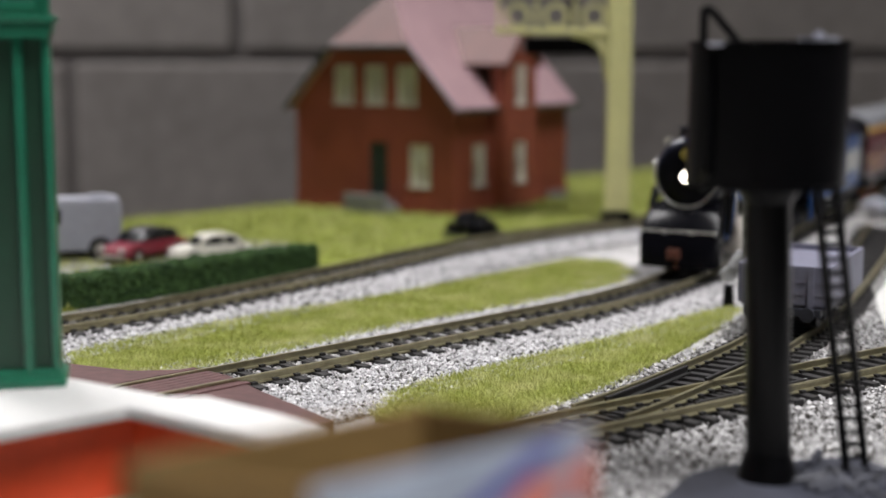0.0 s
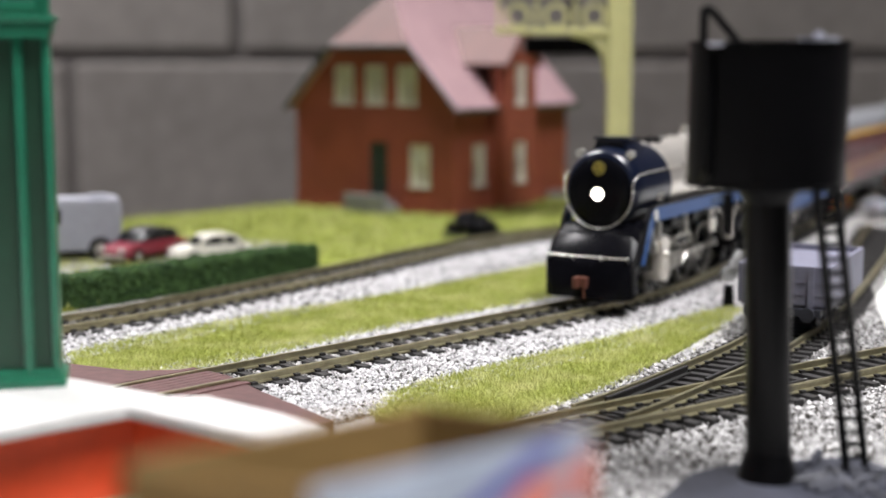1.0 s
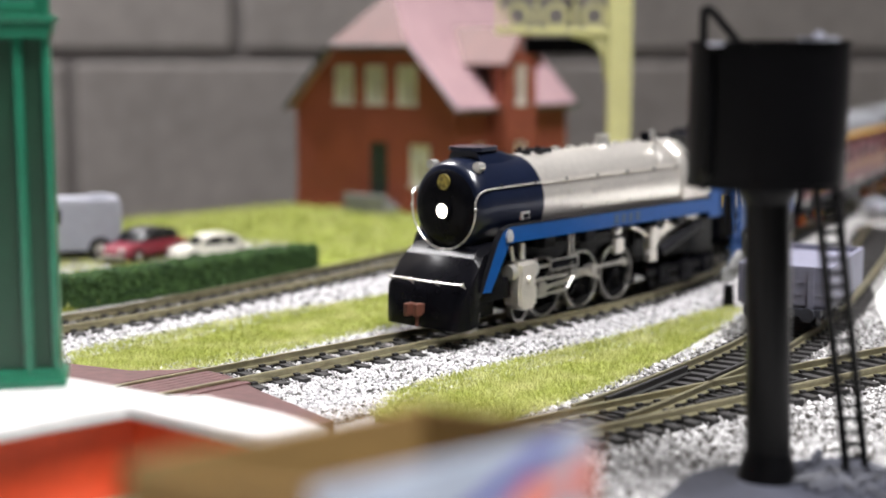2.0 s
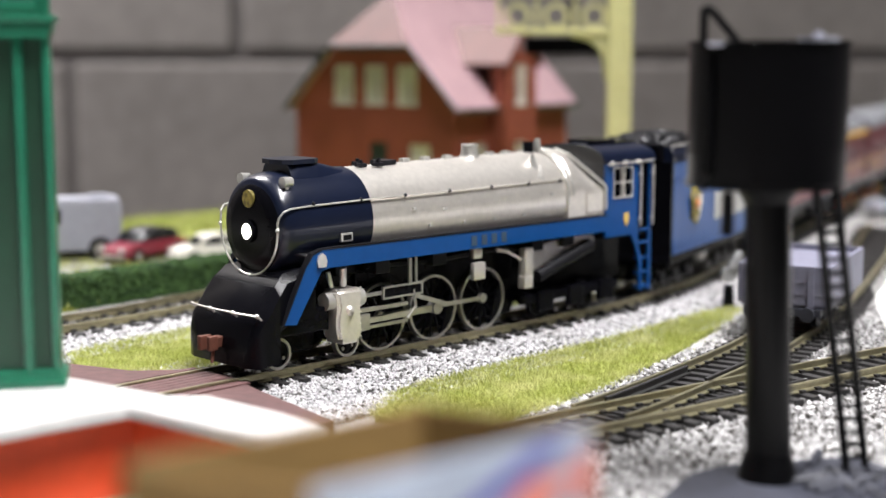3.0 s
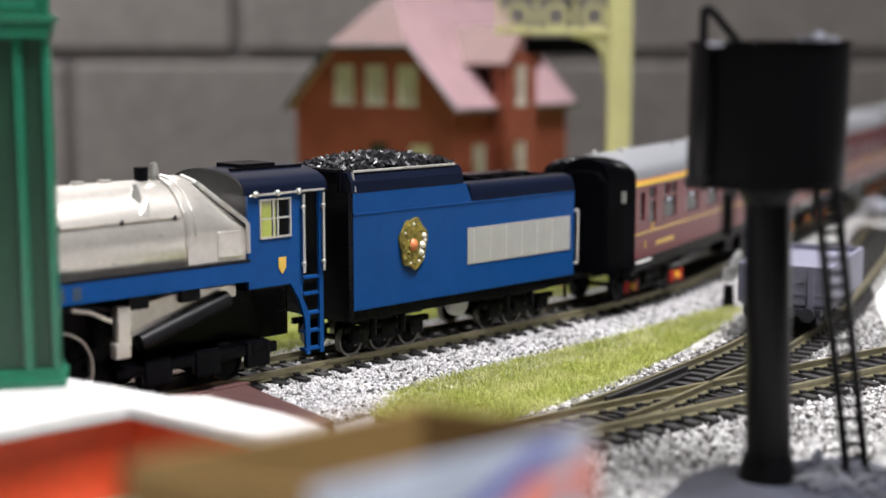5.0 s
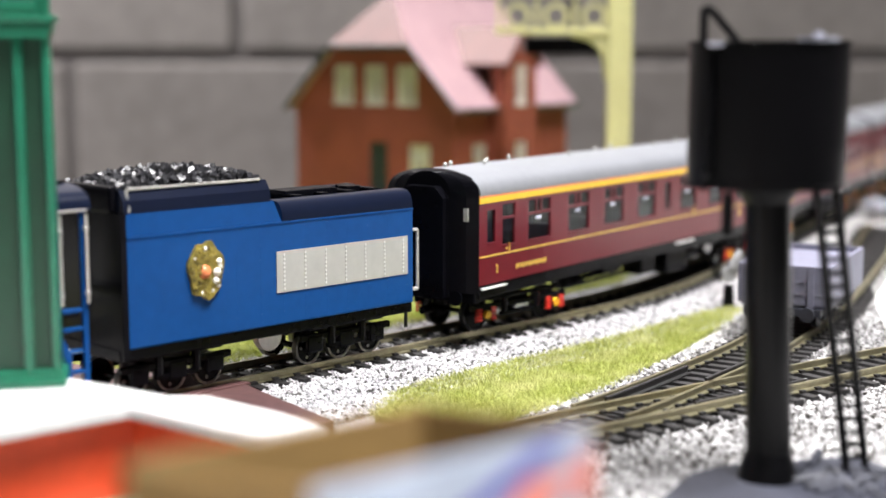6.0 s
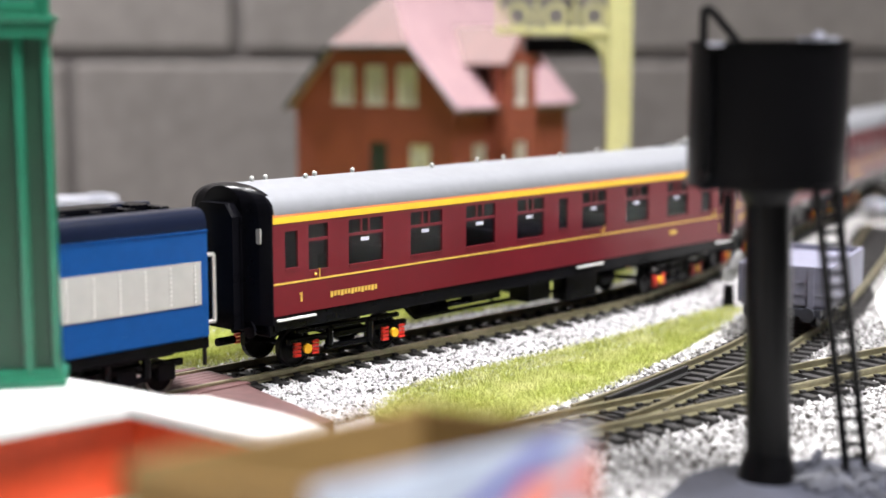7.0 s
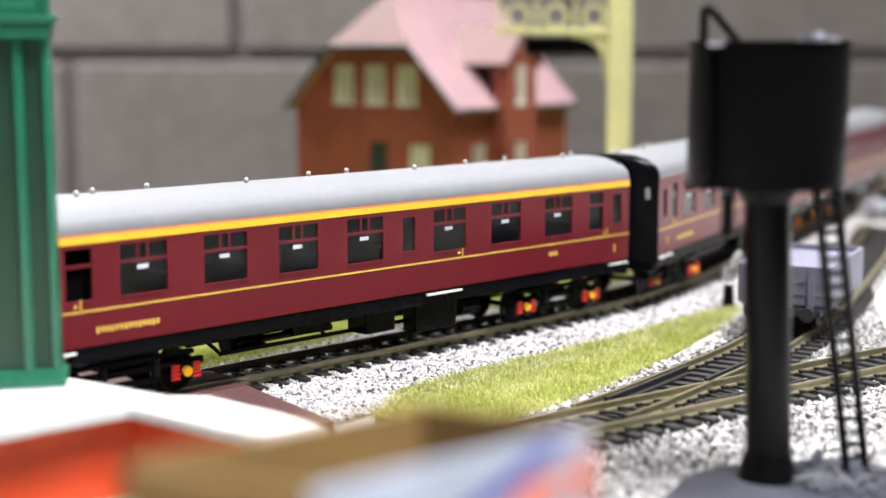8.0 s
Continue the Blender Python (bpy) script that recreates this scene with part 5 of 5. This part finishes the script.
def build_tender():
    t = thing("tender", "royal blue model tender with coal load and crest", "tender")
    bm = B()
    box(bm, -51.5, 48.5, -17, 17, 14.6, 42.5, 0.5)
    tk = part("tank", bm, "blue", t, "royal blue tank side with rivets")
    bm = B()
    prism(bm, [(-1.4, 42.3), (1.5, 48.4), (48.4, 48.4), (48.4, 42.3)], -16.8, 16.8, "y")
    part("bunker", bm, "blue", tk)
    bm = B()
    prism(bm, [(16.9, 48.4), (16.5, 51.4), (14.8, 54.0), (-14.8, 54.0), (-16.5, 51.4), (-16.9, 48.4)], 2.5, 49.0, "x")
    part("bunker_top", bm, "navy", t, "dark blue bunker top")
    bm = B()
    rod(bm, (5, 15.2, 54.2), (47, 15.2, 54.2), 0.42, 6)
    rod(bm, (47.4, 16.8, 48.6), (47.2, 15.2, 54), 0.4, 6)
    part("bunker_rail", bm, "bright", t, "silver beading")
    # rear deck: rounded dark shoulders and a sunk top
    bm = B()
    prism(bm, [(17, 42.5), (16.8, 44.6), (16.0, 46.6), (14.8, 47.6), (12.6, 48.0), (9.5, 47.9), (9.5, 45.8), (-9.5, 45.8), (-9.5, 47.9), (-12.6, 48.0), (-14.8, 47.6), (-16.0, 46.6), (-16.8, 44.6), (-17, 42.5)], -51.3, -1.5, "x")
    dk = part("tank_top", bm, "navy", t, "dark blue rounded tank top", smooth=True)
    bm = B()
    for x in (-44, -34, -24, -14):
        box(bm, x - 1.2, x + 1.2, -9, 9, 46.8, 48.4, 0.3)
    box(bm, -32, -13, -4, 5, 46, 49.2, 0.6)
    rod(bm, (-39, 2, 46), (-39, 2, 49), 3.4, 14)
    box(bm, -8, 2, -8, -4, 46, 52, 0.6)
    part("water_hatch", bm, "frame_black", dk)
    # coal
    rng = np.random.default_rng(5)
    n = 900
    xs, ys = rng.uniform(4, 47.5, n), rng.uniform(-13.6, 13.6, n)
    zs = 53.6 + 3.8 * np.clip(1 - ((xs - 25) / 25) ** 2, 0, 1) * (1 - (ys / 17) ** 2)
    coal = stones("coal", np.stack([xs, ys], 1), rng, 0.95, 0, "coal", "", "")
    co = np.array([v.co[:] for v in coal.data.vertices]).reshape(n, 8, 3)
    co[:, :, 2] += zs[:, None] * MM
    coal.data.vertices.foreach_set("co", co.reshape(-1))
    for k in ("category", "label"):
        if k in coal:
            del coal[k]
    coal.parent = t
    tagged(coal, "glossy black lump coal load", kind="stuff")
    secs = [[(x, y, 53.4 + (3.2 * max(0, 1 - ((x - 25) / 24) ** 2) * (1 - (y / 15) ** 2) if abs(y) < 14 else 0)) for y in np.linspace(-14, 14, 11)] + [(x, 14, 52.6), (x, -14, 52.6)] for x in np.linspace(3.5, 48, 12)]
    part("coal_heap", loft(B(), secs), "frame_black", t)
    for s in (-1, 1):
        bm = B()
        box(bm, -49.0, 1.0, s * 17.05 - 0.2, s * 17.05 + 0.2, 23.4, 34.6)
        pn = part("silver_panel", bm, "silver_panel", tk, "plain silver-grey panel with rivets")
        bm = B()
        for x in np.linspace(-47, -1.6, 7):
            for z in np.linspace(24.4, 33.6, 9):
                box(bm, x - 0.22, x + 0.22, s * 17.3 - 0.16, s * 17.3 + 0.16, z - 0.3, z + 0.3)
        part("rivet", bm, "white_line", pn)
        bm = B()
        for x in list(np.linspace(-49, 46, 13)):
            for z in np.linspace(16, 41, 13):
                if (-50 < x < 5 and 23 < z < 35) or abs(x - 24) < 6:
                    continue
                box(bm, x - 0.14, x + 0.14, s * 17.0 - 0.14, s * 17.0 + 0.14, z - 0.14, z + 0.14)
        box(bm, -51.4, 48.4, s * 17.02 - 0.2, s * 17.02 + 0.2, 42.1, 42.6)
        part("rivet", bm, "blue", tk)
        bm = B()
        pts = [(5.6 * (1 + 0.09 * math.sin(5 * a)) * math.cos(a), 7.4 * (1 + 0.08 * math.sin(7 * a + 1)) * math.sin(a)) for a in np.linspace(0, 2 * math.pi, 31)[:-1]]
        prism(bm, [(25.0 + a, 32.2 + b) for a, b in pts], min(s * 16.8, s * 18.0), max(s * 16.8, s * 18.0), "y")
        cs = part("crest", bm, "crest", tk, "gilt coat-of-arms crest in relief", smooth=True)
        bm = B()
        ball(bm, (25.5, s * 17.4, 31.8), 2.0, 12, 8)
        part("crest_shield", bm, "orange_line", cs, smooth=True)
        bm = B()
        for x, z, r in ((21.6, 31.5, 1.3), (20.9, 34.2, 1.0), (22.0, 29.4, 1.1), (20.6, 32.8, 0.8), (21.2, 28, 0.7), (25.4, 37.8, 0.8), (28.6, 35.5, 0.5), (23, 26.8, 0.6), (26.4, 26.4, 0.6)):
            ball(bm, (x, s * 17.7, z), r, 10, 6)
        part("crest_figure", bm, "cream", cs, smooth=True)
        bm = B()
        rng2 = np.random.default_rng(9)
        for k in range(46):
            aa, rr = rng2.uniform(0, 6.28), math.sqrt(rng2.uniform(0.05, 0.95))
            ball(bm, (25 + 5.2 * rr * math.cos(aa), s * 17.95, 32.2 + 6.8 * rr * math.sin(aa)), rng2.uniform(0.35, 0.8), 6, 4)
        part("crest_ornament", bm, "crest", cs, smooth=True)
        bm = B()
        tube(bm, [(-51.4, s * 16.4, 36), (-53.4, s * 16.8, 36), (-53.4, s * 16.8, 18.5), (-51.4, s * 16.4, 18.5)], 0.55)
        part("end_handrail", bm, "bright", t, "silver handrail")
    bm = B()
    box(bm, -52.4, 50.5, -15.6, 15.6, 11.4, 14.6, 0.4)
    box(bm, 48.4, 50.2, -16.8, 16.8, 12, 48.5)
    box(bm, 48.0, 50.4, -13, 13, 48, 55, 1)
    part("underframe", bm, "frame_black", t)
    bm = B()
    box(bm, -55, -52, -5, 5, 9, 13, 0.5)
    for y in (-11, 11):
        tube(bm, [(-52, y, 14), (-54, y, 14), (-54, y, 6)], 0.6)
    rod(bm, (-57, 0, 9.5), (-49, 0, 9.5), 1.2, 8)
    part("drawbar", bm, "graphite", t)
    bm = B()
    rod(bm, (0, 10, 11), (0, 12.5, 11), 4.2, 20)
    part("air_tank", bm, "white_line", t, "pale round cover under the tank", smooth=True)
    bogie(t, 31, (-12, 0, 12), 4.7, 12.2, 35)
    bogie(t, -28.5, (-12, 0, 12), 4.7, 12.2, 35)
    return t


tender = build_tender()

# windows along one side of a coach: distance of both edges from the leading end
WIN = [(4.3, 9.0, "toilet"), (13.0, 20.4, "door"), (28.4, 42.4, "big"), (54.0, 68.0, "big"), (79.0, 93.0, "big"), (104.0, 118.0, "big"), (126.0, 131.0, "slim"),
       (139.0, 153.0, "big"), (164.8, 178.8, "big"), (190.8, 204.8, "big"), (214.0, 221.4, "door"), (227.0, 231.7, "toilet")]
HALF = 118.0


def build_coach(first):
    c = thing("coach", "maroon model railway coach with yellow cantrail band and grey roof" if first else "maroon model railway coach with plain sides and grey roof", "coach", group="coaches of the train")
    for s in (-1, 1):
        bm = B()
        a, b = sorted((s * 16.9, s * 17.9))
        box(bm, -HALF, HALF, a, b, 17.4, 28.2)
        box(bm, -HALF, HALF, a, b, 41.2, 44.2)
        last = 0.0
        for w0, w1, kind in WIN + [(236.0, 236.0, "")]:
            box(bm, HALF - w0, HALF - last, a, b, 28.2, 41.2)
            if kind in ("toilet", "slim"):
                box(bm, HALF - w1, HALF - w0, a, b, 28.2, 29.6)
                box(bm, HALF - w1, HALF - w0, a, b, 40.0, 41.2)
            last = w1
        side = part("side_wall", bm, "maroon", c, "glossy maroon side panel")
        for w0, w1, kind in WIN:
            x0, x1 = HALF - w1, HALF - w0
            bm = B()
            z0 = 29.6 if kind in ("toilet", "slim") else 28.2
            box(bm, x0, x1, s * 17.2 - 0.1, s * 17.2 + 0.1, z0, 41.0)
            pane = part("window", bm, "pane", side, "clear glazed window")
            pane.visible_shadow = False
            bm = B()
            if kind in ("big", "door"):
                box(bm, x0, x1, s * 17.5 - 0.3, s * 17.5 + 0.3, 36.6, 37.4)
            if kind == "big":
                m = (x0 + x1) / 2
                box(bm, m - 1.6, m - 1.0, s * 17.5 - 0.3, s * 17.5 + 0.3, 37.4, 41.2)
                box(bm, m + 1.4, m + 2.0, s * 17.5 - 0.3, s * 17.5 + 0.3, 37.4, 41.2)
            box(bm, x0, x1, s * 17.7 - 0.4, s * 17.7 + 0.4, z0 - 0.2, z0 + 0.5)
            part("window_bar", bm, "maroon", side)
        bm = B()
        box(bm, -HALF, HALF, s * 17.95 - 0.12, s * 17.95 + 0.12, 25.8, 26.3)
        part("waist_line", bm, "gold", side, "thin gold waist line")
        if first:
            part("cantrail_band", box(B(), -HALF, HALF, s * 17.95 - 0.15, s * 17.95 + 0.15, 42.3, 44.0), "yellow_line", side, "bright yellow first-class band")
            part("cantrail_line", box(B(), -HALF, HALF, s * 17.75 - 0.25, s * 17.75 + 0.25, 44.0, 44.8), "orange_line", side, "thin orange line")
        bm = B()
        for i in range(14):
            x = HALF - 21 - i * 1.35
            box(bm, x - 1.0, x, s * 17.95 - 0.12, s * 17.95 + 0.12, 20.3 + (0.25 if i % 3 else 0), 21.9)
        for i in range(3):
            box(bm, -HALF + 42 - i * 1.6, -HALF + 43.2 - i * 1.6, s * 17.95 - 0.12, s * 17.95 + 0.12, 22.2, 23.6)
        part("lettering_bars", bm, "gold", side, "illegible gold lettering")
        for x in (HALF - 10, -HALF + 8):
            bm = B()
            box(bm, x - 0.35, x + 0.35, s * 17.95 - 0.12, s * 17.95 + 0.12, 20.4, 23.0)
            box(bm, x - 0.2, x + 0.75 if s > 0 else x + 0.2, s * 17.95 - 0.12, s * 17.95 + 0.12, 22.4, 22.9)
            part("class_numeral", bm, "gold", side, "gold figure one")
        bm = B()
        for x0, x1 in ((HALF - 15, HALF - 1), (-HALF + 1, -HALF + 11), (-33, -18)):
            box(bm, x0, x1, s * 18.1 - 0.5, s * 18.1 + 0.5, 16.0, 16.5)
        part("step_board", bm, "white_line", c, "white-edged step board")
        bm = B()
        box(bm, -HALF + 0.5, HALF - 0.5, min(s * 15.5, s * 17.4), max(s * 15.5, s * 17.4), 13.2, 17.4, 0.3)
        part("solebar", bm, "frame_black", c)
        bm = B()
        for x in (HALF - 15.4, HALF - 150, -HALF + 14):
            ball(bm, (x, s * 18.0, 27.4), 0.45, 8, 6)
            box(bm, x - 1.6, x - 1.25, s * 18.05 - 0.2, s * 18.05 + 0.2, 26.6, 29)
        part("door_handle", bm, "gold", side)
    # roof, ends, floor, seats
    bm = B()
    outline = [(17.9, 44.2), (18.1, 45.0)] + [(18.0 * math.cos(a), 45.2 + 6.9 * math.sin(a) ** 0.85) for a in np.linspace(0.12, math.pi - 0.12, 21)] + [(-18.1, 45.0), (-17.9, 44.2)]
    prism(bm, outline, -HALF + 0.4, HALF - 0.4, "x")
    rf = part("roof", bm, "coach_roof", c, "satin grey arched roof", smooth=True)
    bm = B()
    for i, x in enumerate((HALF - 9, HALF - 17, HALF - 26, HALF - 33, HALF - 52, 38, 12, -6, -28, -55, -78, -100, -109)):
        y = (-1.6, -5.2, 2.2)[i % 3]
        z = 45.2 + 6.9 * (1 - (y / 18) ** 2) ** 0.43
        rod(bm, (x, y, z - 0.3), (x, y, z + 0.8), 0.6, 8)
        ball(bm, (x, y, z + 0.8), 0.75, 8, 6)
    part("roof_vent", bm, "silver_panel", rf, "small silver roof ventilators", smooth=True)
    for e in (-1, 1):
        bm = B()
        shape = [(17.8, 15), (17.8, 44.2)] + [(17.6 * math.cos(a), 45.2 + 7.2 * math.sin(a) ** 0.85) for a in np.linspace(0.12, math.pi - 0.12, 17)] + [(-17.8, 44.2), (-17.8, 15)]
        loft(bm, [[(e * x, y * k, 15 + (z - 15) * (0.97 + 0.03 * k)) for y, z in shape] for x, k in ((116.5, 1), (118.4, 1), (120.0, 0.8), (121.2, 0.5))])
        end = part("end_wall", bm, "frame_black", c, "plain black bowed coach end")
        bm = B()
        for k in range(3):
            q = 120.4 + 1.4 * k
            prism(bm, [(8.6 - 0.5 * (k % 2), 13.5), (8.6 - 0.5 * (k % 2), 44), (5.5, 47.4), (-5.5, 47.4), (-8.6 + 0.5 * (k % 2), 44), (-8.6 + 0.5 * (k % 2), 13.5)], min(e * q, e * (q + 1.4)), max(e * q, e * (q + 1.4)), "x")
        part("gangway", bm, "frame_black", end, "black bellows gangway")
        bm = B()
        box(bm, min(e * 118.6, e * 120.2), max(e * 118.6, e * 120.2), 12.6, 15.0, 37, 41, 0.1)
        part("end_plate", bm, "silver_panel", end, "small pale plate")
        bm = B()
        box(bm, min(e * 116, e * 119), max(e * 116, e * 119), -17, 17, 11.8, 15.4, 0.4)
        rod(bm, (e * 118, 0, 9), (e * 124, 0, 9), 1.2, 8)
        for y in (-11, 11):
            rod(bm, (e * 118, y, 13.4), (e * 121, y, 13.4), 1.2, 10)
            rod(bm, (e * 120.6, y, 13.4), (e * 121.3, y, 13.4), 2.4, 12)
        part("buffer_beam", bm, "frame_black", end)
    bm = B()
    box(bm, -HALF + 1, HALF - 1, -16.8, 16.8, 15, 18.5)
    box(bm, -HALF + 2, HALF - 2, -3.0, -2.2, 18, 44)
    # two solid blocks added to keep the end windows dark
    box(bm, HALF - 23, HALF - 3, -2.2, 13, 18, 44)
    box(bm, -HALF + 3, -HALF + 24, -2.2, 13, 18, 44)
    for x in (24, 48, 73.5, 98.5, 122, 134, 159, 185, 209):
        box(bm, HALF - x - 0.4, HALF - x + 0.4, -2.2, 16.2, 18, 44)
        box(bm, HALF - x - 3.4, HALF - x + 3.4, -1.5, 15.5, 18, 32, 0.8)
    part("interior", bm, "interior", c, "compartment seats and blocks, shade in their near-black colour")
    # a pale bar on each big pane stands in for a lamp's reflection
    for s in (-1, 1):
        for w0, w1, kind in WIN:
            if kind == "big":
                m = HALF - (w0 + w1) / 2
                part("window_glint", box(B(), m - 1.7, m + 1.7, s * 17.36 - 0.04, s * 17.36 + 0.04, 34.8, 35.9), "pane_glint", c, "painted pale lamp reflection on the window")
    # underframe gear
    bm = B()
    for s in (-1, 1):
        for x0, x1 in ((-50, 52),):
            box(bm, x0, x1, s * 8 - 0.5, s * 8 + 0.5, 6.8, 7.8)
        for x in (-50, -30, -8, 14, 36, 52):
            rod(bm, (x, s * 8, 7), (x + 8, s * 8, 14), 0.6, 6)
    box(bm, -34, -16, 9, 15, 4.6, 13.4, 0.6)
    box(bm, -34, -16, -15, -9, 4.6, 13.4, 0.6)
    box(bm, -8, 4, 6, 14.5, 6.6, 13.4, 0.6)
    rod(bm, (14, 10, 10), (40, 10, 10), 1.0, 8)
    rod(bm, (36, 4, 9), (48, 4, 9), 3.0, 12)
    rod(bm, (-48, 9, 9), (-40, 9, 9), 3.2, 12)
    box(bm, 16, 30, 7, 12.5, 9.5, 13.4, 0.5)
    part("underframe", bm, "frame_black", c)
    bogie(c, 85, (-17, 17), 5.9, 13.4, 46, True)
    bogie(c, -85, (-17, 17), 5.9, 13.4, 46, True)
    return c


coaches = [build_coach(True), build_coach(False), build_coach(False)]


# ---- the train's way ----
# seconds and how far back along the main line the headlamp stands
RUN = [(0.0, 111.5), (0.5, 68.2), (1.0, 26.8), (1.5, -12.3), (2.0, -51.0), (2.5, -89.6), (3.0, -128.0), (3.5, -167.3), (4.0, -206.2),
       (4.5, -245.0), (5.0, -283.0), (5.5, -320.6), (6.0, -359.0), (6.5, -398.2), (7.0, -434.3), (7.5, -471.2), (8.0, -509.6)]
# bodies stand a little taller than their wheels suggest
turning = {w[0].name for w in SPIN} | {r[0].name for r in RODS} | {b[0].name for b in BOGIES}
for car in (loco, tender, *coaches):
    for o in car.children_recursive:
        if o.name not in turning and (o.parent is car or o.parent.name not in turning):
            o.data.transform(Matrix.Diagonal((1, 1, 1.033, 1)))
# vehicle, distance of its two pivots behind the headlamp, and where its own origin lies
CONSIST = [(loco, 17.0, 130.0, 0.0), (tender, 193.5, 252.5, 224.0)]
for i, c in enumerate(coaches):
    mid = 413.0 + 243.0 * i
    CONSIST.append((c, mid - 85, mid + 85, mid))


def run_at(t):
    """Distance at any time, smooth through the rows of RUN."""
    ts, ss = [r[0] for r in RUN], [r[1] for r in RUN]
    i = min(len(ts) - 2, int(t / 0.5))
    k = (t - ts[i]) / 0.5
    m0 = (ss[i + 1] - ss[max(0, i - 1)]) / (2 if i else 1)
    m1 = (ss[min(len(ss) - 1, i + 2)] - ss[i]) / (2 if i + 2 < len(ss) else 1)
    return (2 * k ** 3 - 3 * k * k + 1) * ss[i] + (k ** 3 - 2 * k * k + k) * m0 + (3 * k * k - 2 * k ** 3) * ss[i + 1] + (k ** 3 - k * k) * m1


def place(s, front, rear, origin):
    a, _ = main_line(s + front)
    b, _ = main_line(s + rear)
    d = (a - b).normalized()
    return a + d * (front - origin), math.atan2(d.y, d.x)


def motions():
    quarter = [i * 0.25 for i in range(33)]
    for ob, front, rear, origin in CONSIST:
        rows = []
        for t in quarter:
            o, yaw = place(run_at(t), front, rear, origin)
            rows.append((t, spot(o.x, o.y, 0, math.degrees(yaw))))
        walk(ob, rows)
    for ob, owner, x in BOGIES:
        front, rear, origin = [c[1:] for c in CONSIST if c[0] == owner][0]
        rows = []
        for t in quarter:
            _, yaw = place(run_at(t), front, rear, origin)
            _, way = main_line(run_at(t) + origin - x)
            turn = math.degrees(way + math.pi - yaw)
            rows.append((t, spot(x, 0, 0, (turn + 180) % 360 - 180)))
        walk(ob, rows)
    for ob, p, r in SPIN:
        step = 0.1 if r > 7 else 0.05
        rows = []
        for i in range(int(8 / step) + 1):
            t = i * step
            rows.append((t, spot(p.x, p.y, p.z) @ Matrix.Rotation((SREF - run_at(t)) / r, 4, "Y")))
        walk(ob, rows)
    for ob, s in RODS:
        rows = []
        for i in range(161):
            t = i * 0.05
            th = PHASE + (0 if s > 0 else math.pi / 2) - (SREF - run_at(t)) / DRIVER
            px, pz = CRANK + PIN * math.cos(th), DRIVER + PIN * math.sin(th)
            reach = math.sqrt(ROD ** 2 - (pz - 11.0) ** 2)
            if ob.name.startswith("side_rod"):
                m = spot(px, 0, pz)
            elif ob.name.startswith("main_rod"):
                m = spot(px, 0, pz, ry=math.degrees(math.asin((pz - 11.0) / ROD)))
            elif ob.name.startswith("crosshead"):
                m = spot(px + reach, 0, 11.0)
            else:
                m = spot(CRANK + 0.45 * PIN * math.cos(th + 1.2), 0, DRIVER + 0.45 * PIN * math.sin(th + 1.2))
            rows.append((t, m))
        walk(ob, rows)


motions()
